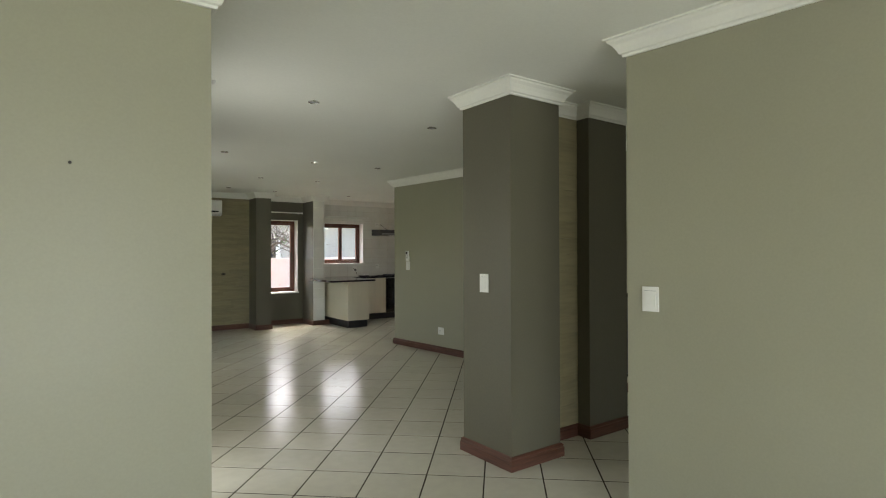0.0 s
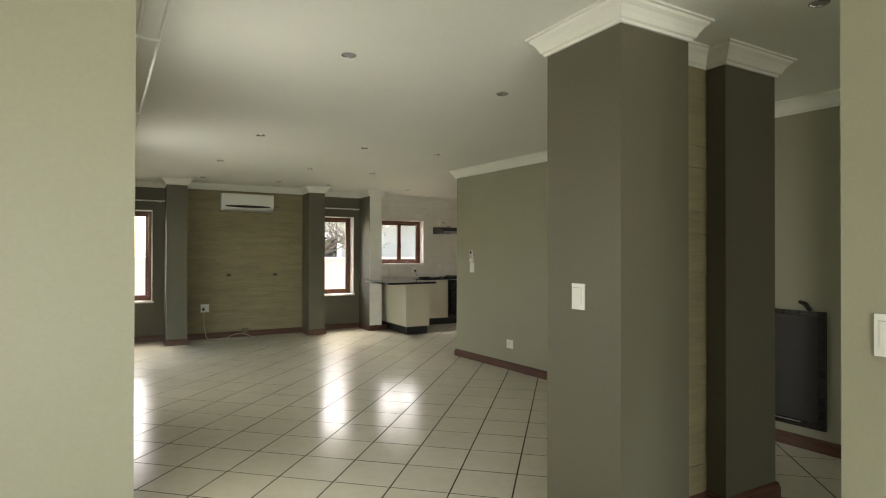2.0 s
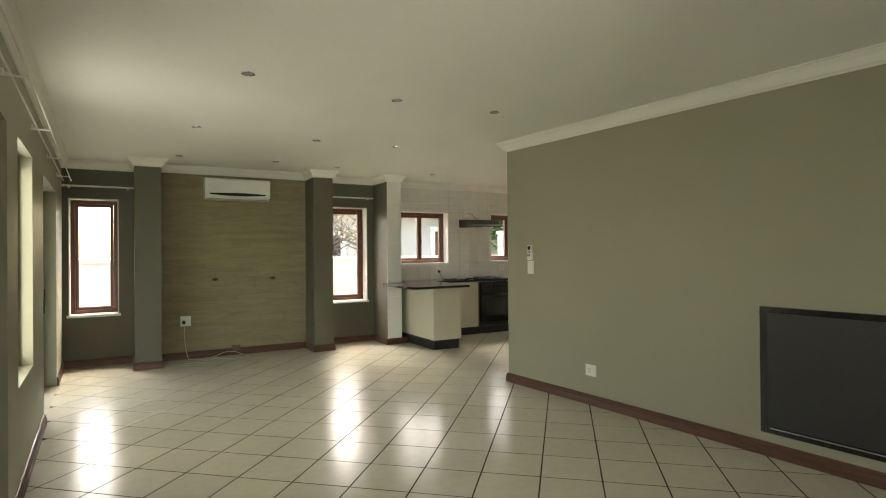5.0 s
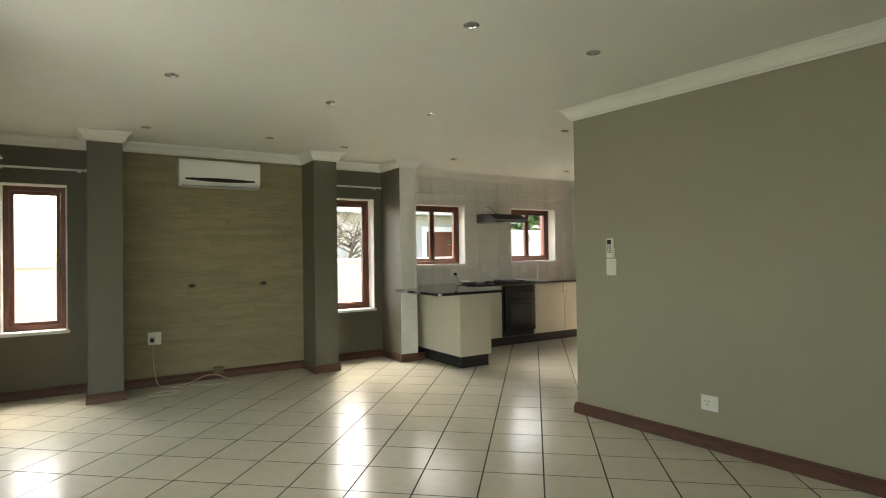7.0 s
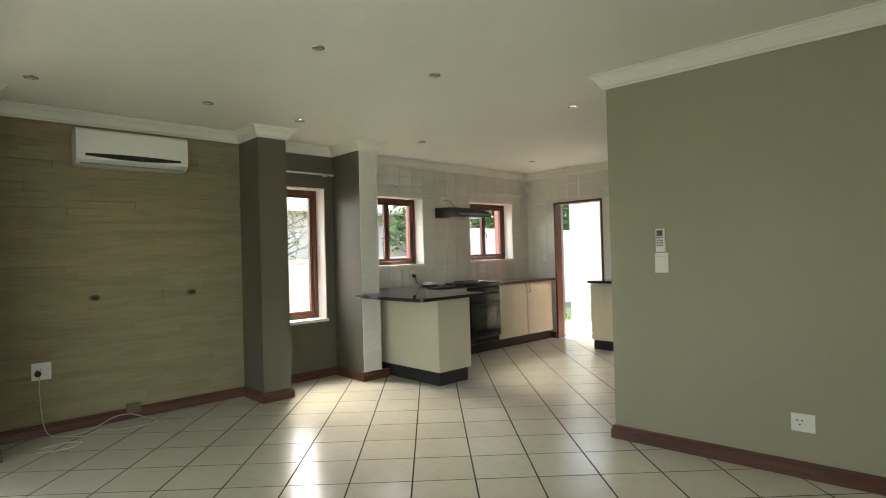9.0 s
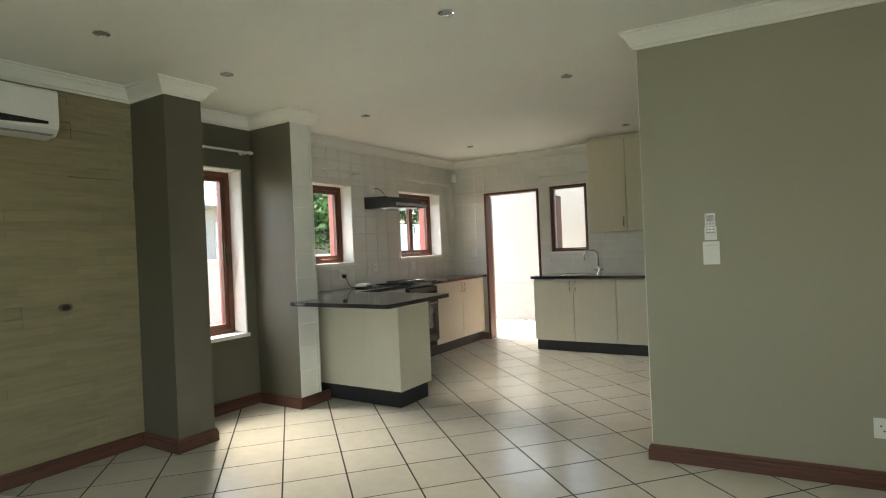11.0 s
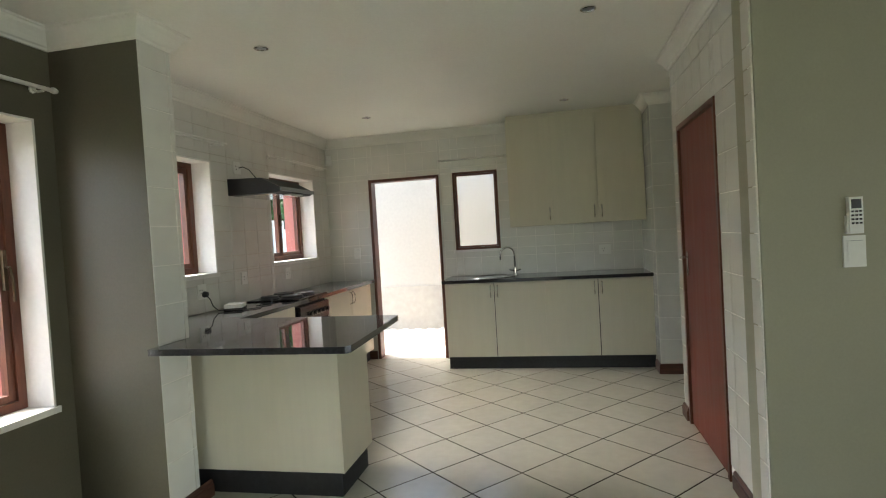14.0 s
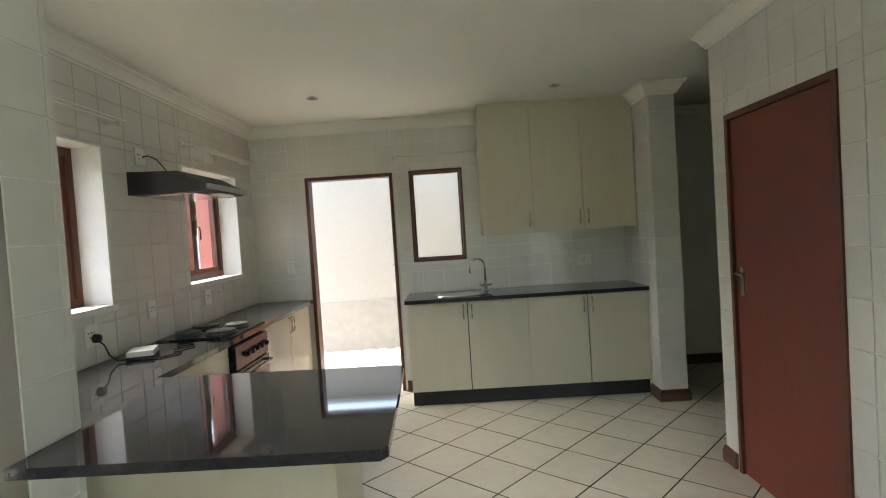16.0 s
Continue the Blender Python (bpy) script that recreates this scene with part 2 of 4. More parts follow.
bm = bmesh.new()
add_box(bm, -3.2, 8.195, -3.3, 11.2, -0.15, -0.0013)
add_box(bm, 8.195, 8.7, -3.3, 7.3, -0.15, -0.0013)
tagged(new("floor", mesh_from(bm, "floor", GROUT)), "dark grout bed under cream ceramic floor tiles", "floor", kind="structure")
bm = bmesh.new()
add_box(bm, -3.2, 8.7, -3.3, 11.2, CEILING, CEILING + 0.12)
tagged(new("ceiling", mesh_from(bm, "ceiling", CEIL)), "flat off-white painted plaster ceiling", "ceiling", kind="structure")
bm = bmesh.new()
# East overhang to x = 9.25 is unseen, added to shade the yard wall.
add_box(bm, -3.25, 9.25, -3.35, 11.3, CEILING + 0.14, CEILING + 0.3)
tagged(new("roof", mesh_from(bm, "roof", ROOF)), "plain flat roof slab, east overhang added to shade the yard", "roof", kind="structure")

NY, KY, BX = 10.82, 10.90, 7.95
W1, W2 = (0.33, 0.86, 0.63, 2.08), (3.60, 4.22, 0.63, 2.08)
K1, K2 = (4.80, 5.75, 1.185, 2.06), (6.62, 7.575, 1.205, 2.06)
LX = lambda y: 0.575 - 0.0377 * (y - 2.6)         # patio wall, slightly out of square


def north_holes(x0, windows):
    return [(a - x0, b - x0, c, d) for a, b, c, d in windows]


wall("wall_north_lounge", (0.06, NY), 0, 4.40, 0.12, DARK, north_holes(0.06, (W1, W2)), label="dark umber painted wall with two tall windows")
wall("wall_north_lounge_outer", (0.06, NY + 0.12), 0, 4.40, 0.24, TERRA, north_holes(0.06, (W1, W2)), label="terracotta rendered outer leaf of the lounge wall")
wall_kn = wall("wall_north_kitchen", (4.46, KY), 0, 3.74, 0.12, SHADED_GROUT, north_holes(4.46, (K1, K2)), label="kitchen wall with ivory tiles and two windows")
wall("wall_north_kitchen_outer", (4.46, KY + 0.12), 0, 3.74, 0.24, TERRA, north_holes(4.46, (K1, K2)), label="terracotta rendered outer leaf of the kitchen wall")
# east wall runs along -y: local x = 11.06 - y
EL = lambda y0, y1, a, b: (11.06 - y1, 11.06 - y0, a, b)
E_HOLES = [EL(9.57, 10.39, -0.06, 2.05), EL(8.92, 9.42, 1.20, 2.06)]
wall_ke = wall("wall_east_kitchen", (BX, 11.06), -90, 11.06 - 7.22, 0.10, WALL_GROUT, E_HOLES, label="kitchen wall with ivory tiles, back door and window")
wall("wall_east_kitchen_outer", (BX + 0.10, 11.06), -90, 11.06 - 7.22, 0.13, YARD_WALL, E_HOLES, label="cream rendered outer leaf of the kitchen wall")
# patio side, runs along +y, room on its right
P_DOOR, P_CUP, P_WIN, P_DOOR2 = (3.45, 4.17), (5.25, 6.2), (6.62, 7.42), (8.25, 9.80)
P_HOLES = [(P_DOOR[0] - 2.702, P_DOOR[1] - 2.702, -0.06, 2.06), (P_CUP[0] - 2.702, P_CUP[1] - 2.702, 0.0, 2.06), (P_WIN[0] - 2.702, P_WIN[1] - 2.702, 0.63, 2.06), (P_DOOR2[0] - 2.702, P_DOOR2[1] - 2.702, 0.0, 2.05)]
A_L = 90 + math.degrees(math.atan(0.0377))
wall("wall_west_lounge", (LX(2.702), 2.702), A_L, 8.3, 0.26, PAINT, P_HOLES, label="sage painted wall with openings to the patio")
wall("wall_south_lounge", (0.62, 2.80), 180, 3.752, 0.20, PAINT, label="sage painted wall beside the wide opening").matrix_basis = pose(-3.18, 2.5, 0, 0, 0, 0)
wall("wall_west_living", (-3.0, -3.1), 90, 5.8, 0.2, PAINT, label="sage painted living room wall")
# Second opening is unseen, added to let light into the hall.
wall("wall_south_living", (5.4, -3.0), 180, 8.5, 0.2, PAINT, [(3.9, 7.3, 0.25, 2.25), (0.8, 2.0, 0.25, 2.05)], label="sage painted living room wall with a wide window")
a_r = math.degrees(math.atan2(-4.9, 0.49))
wall("wall_divider", (RW(1.83), 1.83), a_r, 4.92, 0.15, PAINT, label="sage painted dividing wall beside the opening").matrix_basis = pose(RW(1.83), 1.83, 0, 0, 0, a_r)
a_g = math.degrees(math.atan2(-10.5, 0.0795 * 10.5))
wall("wall_east_lounge", (GW(7.475), 7.475), a_g, 10.55, 0.2, PAINT, label="long plain sage green painted wall")
RD = (5.03, 5.93, -0.06, 2.02)
wall_rd = wall("wall_south_kitchen", (6.09, 7.48), 180, 1.60, 0.12, WALL_GROUT, [(6.09 - RD[1], 6.09 - RD[0], RD[2], RD[3])], label="ivory tiled wall with a red-brown door")
# White here instead of sage, to make up for light missing in the passage.
wall("wall_passage_west", (6.09, 7.355), -90, 3.0, 0.15, PLASTER, label="passage wall whitened to lift its shade").matrix_basis = pose(5.94, 4.35, 0, 0, 0, 90) @ pose(0, -0.15, 0)
wall("wall_passage_end", (8.5, 4.5), 180, 2.6, 0.15, PLASTER, label="passage end wall whitened to lift its shade")
wall("wall_passage_east", (8.3, 7.3), -90, 3.0, 0.15, PLASTER, label="passage wall with skirting, whitened to lift its shade")
bm = bmesh.new()
add_box(bm, 7.215, 8.45, 7.235, 7.445, -0.05, 2.6)
pier = tagged(new("wall_pier", mesh_from(bm, "wall_pier", WALL_GROUT)), "ivory tiled pier at the end of the sink counter", "wall", kind="structure")


def pillar(name, x0, x1, y0, y1, label):
    bm = bmesh.new()
    add_box(bm, x0, x1, y0, y1, -0.05, 2.56)
    return tagged(new(name, mesh_from(bm, name, DARK, 0.006)), label, "pillar", kind="structure")


P1, P2 = (1.03, 1.315, 10.235, NY + 0.01), (3.215, 3.49, 10.285, NY + 0.01)
pillar("pillar_1", *P1, "dark umber painted pillar between window and stone panel")
pillar("pillar_2", *P2, "dark umber painted pillar beside the stone panel")
C1, C2 = (2.453, 2.915, 2.685, 3.18), (3.365, 3.83, 2.79, 3.27)
pillar("pillar_3", *C1, "square dark umber column with a light switch")
pillar("pillar_4", *C2, "square dark umber column joined by stone cladding")
NIB = (4.33, 4.565, 10.295, KY)
bm = bmesh.new()
add_box(bm, NIB[0], NIB[1], NIB[2], KY + 0.02, -0.05, 2.56)
nib_me = mesh_from(bm, "wall_nib", WALL_GROUT)
nib_me.materials.append(DARK)
for p in nib_me.polygons:
    if p.normal.x < -0.9:
        p.material_index = 1
nib = tagged(new("wall_nib", nib_me), "short wall end, umber on one side, ivory tiles in front", "wall", kind="structure")

LOOP = [(GW(-3), -3.0), (GW(7.48), 7.48), (6.09, 7.48), (6.09, 4.5), (8.3, 4.5), (8.3, 7.235), (7.215, 7.235), (7.215, 7.445), (BX, 7.445), (BX, KY), (NIB[1], KY), (NIB[1], NIB[2]),
        (NIB[0], NIB[2]), (NIB[0], NY), (P2[1], NY), (P2[1], P2[2]), (P2[0], P2[2]), (P2[0], 10.70), (P1[1], 10.70), (P1[1], P1[2]), (P1[0], P1[2]), (P1[0], NY), (LX(NY), NY), (LX(2.5), 2.50), (-3.0, 2.50), (-3.0, -3.0), (RW(-3), -3.0), (RW(1.83), 1.83), (RW(1.83) + 0.15, 1.83), (RW(-3) + 0.15, -3.0)]
BLOCK = [(C1[0], C1[2]), (C1[0], C1[3]), (C1[1], C1[3]), (C1[1], 3.05), (C2[0], 3.05), (C2[0], C2[3]), (C2[1], C2[3]), (C2[1], C2[2]), (C2[0], C2[2]), (C2[0], 2.91), (C1[1], 2.91), (C1[1], C1[2])]
CORNICE = [(0.0, 2.44), (0.012, 2.44), (0.016, 2.452), (0.026, 2.458), (0.036, 2.48), (0.05, 2.502), (0.066, 2.517), (0.07, 2.528), (0.082, 2.531), (0.082, 2.545), (0.0, 2.545)]
sweep("cornice", LOOP, CORNICE, PLASTER, True, "white coved plaster cornice along the walls", "cornice")
sweep("cornice", BLOCK, CORNICE, PLASTER, True, "white coved plaster cornice round the columns", "cornice")
SKIRTING = [(0.0, -0.002), (0.02, -0.002), (0.02, 0.062), (0.014, 0.07), (0.016, 0.078), (0.008, 0.09), (0.0, 0.092)]


def skirting(*path):
    sweep("baseboard", path, SKIRTING, SKIRT, False, "red-brown varnished timber skirting with moulded top", "skirting")


skirting((GW(-3), -3.0), (GW(7.48), 7.48), (RD[0] - 0.07, 7.48))
skirting((RD[1] + 0.03, 7.48), (6.09, 7.48), (6.09, 4.5), (8.3, 4.5), (8.3, 7.235), (7.215, 7.235), (7.215, 7.445), (7.42, 7.445))
skirting((BX, 10.40), (BX, 10.55))
skirting((BX, 9.46), (BX, 9.55))
skirting((4.66, NIB[2]), (NIB[0], NIB[2]), (NIB[0], NY), (P2[1], NY), (P2[1], P2[2]), (P2[0], P2[2]), (P2[0], 10.70), (P1[1], 10.70), (P1[1], P1[2]), (P1[0], P1[2]), (P1[0], NY), (LX(NY), NY), (LX(P_DOOR2[1]), P_DOOR2[1] + 0.02))
skirting((LX(P_DOOR2[0]), P_DOOR2[0] - 0.02), (LX(P_CUP[1]), P_CUP[1] + 0.02))
skirting((LX(P_CUP[0]), P_CUP[0] - 0.02), (LX(P_DOOR[1]), P_DOOR[1] + 0.02))
skirting((LX(P_DOOR[0]), P_DOOR[0] - 0.02), (LX(2.5), 2.50), (-3.0, 2.50), (-3.0, -3.0))
skirting((RW(-3), -3.0), (RW(1.83), 1.83), (RW(1.83) + 0.15, 1.83), (RW(-3) + 0.15, -3.0))
sweep("baseboard", BLOCK, SKIRTING, SKIRT, True, "red-brown varnished timber skirting round the columns", "skirting")

# ---- windows and doors ----


def window(name, m, w, h, sashes, label, handle=True, f=0.045, sash=0.036):
    """Timber casement; local x along the wall, z up from the sill, y outwards."""
    ob = tagged(new(name), label, "window", kind="structure")
    ob.matrix_basis = m

    def ring(pname, x0, x1, z0, z1, b, y0, y1):
        bm = bmesh.new()
        add_box(bm, x0, x0 + b, y0, y1, z0, z1)
        add_box(bm, x1 - b, x1, y0, y1, z0, z1)
        add_box(bm, x0 + b, x1 - b, y0, y1, z0, z0 + b)
        add_box(bm, x0 + b, x1 - b, y0, y1, z1 - b, z1)
        part(ob, pname, mesh_from(bm, pname, FRAME, 0.003))
    ring("frame", 0, w, 0, h, f, 0.0, 0.07)
    step = (w - 2 * f) / sashes
    for s in range(sashes):
        x0 = f + s * step
        ring("sash", x0 + 0.002, x0 + step - 0.002, f + 0.002, h - f - 0.002, sash, 0.012, 0.052)
        bm = bmesh.new()
        add_box(bm, x0 + sash, x0 + step - sash, 0.028, 0.032, f + sash, h - f - sash)
        pane = part(ob, "pane", mesh_from(bm, "pane", GLASS))
        pane.visible_shadow = False
    if handle:
        x = f + step + (0.0 if sashes > 1 else -0.02)
        bm = bmesh.new()
        add_box(bm, x - 0.009, x + 0.009, -0.008, 0.012, h * 0.42, h * 0.56)
        add_tube(bm, [(x, -0.005, h * 0.5), (x + 0.004, -0.03, h * 0.5), (x + 0.012, -0.034, h * 0.46), (x + 0.016, -0.03, h * 0.38)], 0.006)
        part(ob, "handle", mesh_from(bm, "handle", BRONZE, 0), label="dark bronze casement handle")
    return ob


def reveal(parent_name, x0, x1, z0, z1, y, depth):
    """White painted lining of a window recess on the north side."""
    t = 0.012
    bm = bmesh.new()
    add_box(bm, x0 - 0.001, x0 + t, y - 0.003, y + depth, z0, z1)
    add_box(bm, x1 - t, x1 + 0.001, y - 0.003, y + depth, z0, z1)
    add_box(bm, x0 + t, x1 - t, y - 0.003, y + depth, z1 - t, z1)
    add_box(bm, x0 - 0.02, x1 + 0.02, y - 0.012, y + depth, z0 - 0.02, z0 + t)
    tagged(new(parent_name, mesh_from(bm, parent_name, WHITE_PAINT)), "white painted window recess with sill", "window recess", kind="structure")


for i, (w, y, s) in enumerate(((W1, NY, 1), (W2, NY, 1), (K1, KY, 2), (K2, KY, 2))):
    reveal("window_recess_%d" % (i + 1), *w, y, 0.155)
    window("window_%d" % (i + 1), pose(w[0] + 0.012, y + 0.155, w[2] + 0.012), w[1] - w[0] - 0.024, w[3] - w[2] - 0.024, s,
           "meranti timber casement window with clear glass")
window("window_5", pose(BX + 0.02, 9.42, 1.20, 0, 0, -90), 0.50, 0.86, 1, "small meranti timber window above the sink", handle=False, f=0.025, sash=0.016)
bm = bmesh.new()
add_box(bm, BX - 0.012, BX + 0.03, 8.90, 9.44, 1.175, 1.20)
tagged(new("window_sill", mesh_from(bm, "window_sill", WHITE_PAINT, 0.003)), "thin white sill under the sink window", "sill", kind="structure")
window("window_6", pose(LX(P_WIN[0]) - 0.14, P_WIN[0], 0.63, 0, 0, A_L), P_WIN[1] - P_WIN[0], 1.43, 1, "meranti timber window to the patio")
window("window_7", pose(LX(P_DOOR[0]) - 0.14, P_DOOR[0], 0.0, 0, 0, A_L), P_DOOR[1] - P_DOOR[0], 2.06, 1, "glazed timber patio door")
# Unseen window, added with the hall's fill light.
window("window_9", pose(4.6, -3.1, 0.25, 0, 0, 180), 1.2, 1.8, 1, "unseen timber window added to light the entrance hall", handle=False)
window("window_8", pose(1.5, -3.1, 0.25, 0, 0, 180), 3.4, 2.0, 3, "wide timber window of the living room")


def door_frame(name, m, w, h, depth=0.11, b=0.045):
    bm = bmesh.new()
    add_box(bm, 0, b, 0, depth, 0, h)
    add_box(bm, w - b, w, 0, depth, 0, h)
    add_box(bm, b, w - b, 0, depth, h - b, h)
    ob = tagged(new(name, mesh_from(bm, name, FRAME, 0.003)), "red-brown timber door frame", "door frame", kind="structure")
    ob.matrix_basis = m
    return ob


def door_leaf(name, m, w, h, material, label):
    ob = thing(name, m, label, "door")
    ob["kind"] = "structure"
    box_part(ob, "leaf", (0, w, 0, 0.04, 0.006, h), material, 0.002)
    for side, y in ((-1, 0.0), (1, 0.04)):
        y2 = y + side * 0.006
        bm = bmesh.new()
        add_box(bm, w - 0.082, w - 0.046, min(y, y2), max(y, y2), 1.02, 1.18)
        add_tube(bm, [(w - 0.065, y, 1.145), (w - 0.065, y + side * 0.04, 1.145), (w - 0.08, y + side * 0.046, 1.145), (w - 0.155, y + side * 0.046, 1.143)], 0.008)
        part(ob, "handle", mesh_from(bm, "handle", STEEL), label="steel lever handle on back plate")
    return ob


door_frame("door_frame_1", pose(BX - 0.01, 10.39, 0, 0, 0, -90), 0.82, 2.05, 0.14, 0.032)
door_leaf("door_1", pose(BX + 0.23, 9.57, 0.0, 0, 0, 4), 0.74, 2.0, FRAME, "brown timber back door standing open outwards")
door_frame("door_frame_2", pose(RD[1] + 0.0, 7.492, 0, 0, 0, 180), RD[1] - RD[0], 2.02, 0.125, 0.032)
door_leaf("door_2", pose(RD[0] + 0.035, 7.435, 0.0, 0, 0, 0), RD[1] - RD[0] - 0.07, 1.985, RED_DOOR, "closed red-brown flush door with steel handle")
door_leaf("door_3", pose(LX(P_CUP[0]) - 0.16, P_CUP[0] + 0.02, 0.0, 0, 0, A_L), 0.86, 2.03, RED_DOOR, "closed brown timber door in a recess")
window("window_10", pose(LX(P_DOOR2[0]) - 0.13, P_DOOR2[0], 0.0, 0, 0, A_L), P_DOOR2[1] - P_DOOR2[0], 2.05, 1, "glazed timber patio door with brass handle")
bm = bmesh.new()
add_box(bm, BX - 0.0, BX + 0.25, 9.57, 10.39, -0.15, 0.003)
tagged(new("door_sill", mesh_from(bm, "door_sill", PLASTER, 0.002)), "pale threshold of the back door", "threshold", kind="structure")

# ---- kitchen ----


def bow_handle(parent, m, r=0.0055, h=0.12):
    bm = bmesh.new()
    add_tube(bm, [(0, 0, -h / 2), (0, -0.02, -h / 2 + 0.006), (0, -0.028, -h / 4), (0, -0.028, h / 4), (0, -0.02, h / 2 - 0.006), (0, 0, h / 2)], r)
    part(parent, "handle", mesh_from(bm, "handle", STEEL, smooth=True), m, "bowed steel handle")


def cabinet(name, m, w, depth, z0, z1, doors, label, group, kick=0.0):
    """Cupboard: local x along its front, front face at y = 0, body behind. doors: (x0, x1, handle side or None, handle height)."""
    ob = thing(name, m, label, "cabinet", group)
    box_part(ob, "body", (0, w, 0.019, depth, z0, z1), CABINET, 0.001)
    # Dark sheet behind the doors; it paints the shade in their seams.
    box_part(ob, "seam_shade", (0.004, w - 0.004, 0.0172, 0.0188, z0 + 0.002, z1 - 0.002), GAP)
    for x0, x1, side, hz in doors:
        d = box_part(ob, "door", (x0 + 0.0042, x1 - 0.0042, 0, 0.017, z0 + 0.003, z1 - 0.003), CABINET, 0.0025)
        if side is not None:
            bow_handle(d, pose(x0 + 0.035 if side < 0 else x1 - 0.035, 0, hz))
    if kick:
        box_part(ob, "plinth", (0.0, w, 0.06, 0.075, 0.0, z0), KICK, 0.001, "black plinth")
    return ob


SX = 7.40
for y0, y1 in ((9.46, 8.455), (8.455, 7.45)):
    w = y0 - y1
    cabinet("base_cabinet", pose(SX, y0, 0, 0, 0, -90), w, 0.54, 0.13, 0.875, [(0, w / 2, 1, 0.79), (w / 2, w, -1, 0.79)],
            "cream laminate base cabinet under the granite sink top", "sink cabinets", 0.13)
for y0, y1, side in ((8.775, 8.335, 1), (8.335, 7.905, 1), (7.905, 7.455, -1)):
    w = y0 - y1
    cabinet("wall_cabinet", pose(7.565, y0, 0, 0, 0, -90), w, 0.38, 1.415, 2.495, [(0, w, side, 1.53)],
            "cream laminate wall cabinet above the sink counter", "wall cabinets")
bm = bmesh.new()
add_box(bm, 7.58, BX - 0.002, 7.455, 8.765, 2.497, 2.538)
tagged(new("cabinet_filler", mesh_from(bm, "cabinet_filler", CABINET, 0.002)), "cream filler panel between cabinets and ceiling", "panel", kind="structure")

FY = 10.42
cabinet("base_cabinet", pose(6.66, FY, 0), 1.24, 0.475, 0.13, 0.875, [(0, 0.62, 1, 0.79), (0.62, 1.22, -1, 0.79)], "cream laminate base cabinet beside the oven", "window wall cabinets", 0.13)
cabinet("oven_housing", pose(5.16, FY, 0), 1.50, 0.475, 0.13, 0.875, [(0.02, 0.88, None, 0)], "cream laminate housing round the built-in oven", "window wall cabinets", 0.13)

peninsula = thing("peninsula_cabinet", pose(0, 0, 0), "cream laminate peninsula with black plinth at kitchen entrance", "cabinet")
box_part(peninsula, "body", (4.685, 5.12, 9.505, 10.89, 0.135, 0.88), CABINET, 0.002)
box_part(peninsula, "plinth", (4.70, 5.10, 9.52, 10.88, 0.0, 0.135), KICK, 0.001, "black plinth")
bm = bmesh.new()
add_box(bm, 4.676, 5.128, 9.497, 9.5035, 0.137, 0.878)
part(peninsula, "end_panel", mesh_from(bm, "end_panel", CABINET, 0.001))


def slab(name, outline, z0, z1, label):
    bm = bmesh.new()
    lo = [bm.verts.new((x, y, z0)) for x, y in outline]
    hi = [bm.verts.new((x, y, z1)) for x, y in outline]
    bm.faces.new(lo[::-1])
    bm.faces.new(hi)
    k = len(outline)
    for i in range(k):
        bm.faces.new((lo[i], lo[(i + 1) % k], hi[(i + 1) % k], hi[i]))
    return tagged(new(name, mesh_from(bm, name, GRANITE, 0.005)), label, "countertop")


slab("countertop", [(4.24, 9.27), (4.27, 9.25), (5.14, 9.285), (5.165, 9.31), (5.20, FY - 0.03), (7.93, FY - 0.03), (7.93, KY - 0.003), (4.57, KY - 0.003), (4.57, 10.293), (4.25, 10.293)], 0.882, 0.914,
     "polished black granite worktop on the peninsula and window wall")

# sink top with a round cut-out
SC, SR = Vector((7.65, 9.0)), 0.205
x0, x1, y0, y1 = 7.365, BX - 0.003, 7.45, 9.48
angs = sorted([2 * math.pi * k / 40 for k in range(40)] + [math.atan2(cy - SC.y, cx - SC.x) % (2 * math.pi) for cx in (x0, x1) for cy in (y0, y1)])
bm = bmesh.new()
rings = {}
for a in angs:
    d = Vector((math.cos(a), math.sin(a)))
    t = min(((x1 if d.x > 0 else x0) - SC.x) / d.x if abs(d.x) > 1e-6 else 9, ((y1 if d.y > 0 else y0) - SC.y) / d.y if abs(d.y) > 1e-6 else 9)
    o = SC + d * t
    q = SC + d * SR
    rings[a] = [bm.verts.new((*q, 0.882)), bm.verts.new((*q, 0.914)), bm.verts.new((*o, 0.914)), bm.verts.new((*o, 0.882))]
for a, b in zip(angs, angs[1:] + angs[:1]):
    for j in range(4):
        bm.faces.new((rings[a][j], rings[b][j], rings[b][(j + 1) % 4], rings[a][(j + 1) % 4]))
tagged(new("countertop", mesh_from(bm, "countertop", GRANITE)), "polished black granite worktop with round sink cut-out", "countertop")

sink = thing("sink", pose(SC.x, SC.y, 0.914), "round stainless steel sink let into black granite", "sink")
lathe_part(sink, "bowl", [(0.228, 0.001), (0.226, 0.006), (0.205, 0.007), (0.198, 0.0), (0.19, -0.1), (0.16, -0.135), (0.03, -0.14), (0.03, -0.145), (0.17, -0.145), (0.2, -0.1), (0.203, -0.005)], STEEL, sides=36)
lathe_part(sink, "drain", [(0.028, -0.139), (0.024, -0.136), (0.012, -0.138)], CHROME)
tap = thing("sink_tap", pose(7.83, 8.77, 0.914), "chrome gooseneck mixer tap on the granite worktop", "tap")
lathe_part(tap, "base", [(0.03, 0.0), (0.028, 0.01), (0.017, 0.016), (0.015, 0.07), (0.012, 0.08)], CHROME)
neck = [(0, 0, 0.07)] + [(-0.055 + 0.055 * math.cos(a), 0.07 - 0.07 * math.cos(a), 0.22 + 0.075 * math.sin(a)) for a in [math.pi * k / 10 for k in range(11)]] + [(-0.11, 0.14, 0.17)]
tube_part(tap, "spout", neck, 0.0095, CHROME, sides=10)
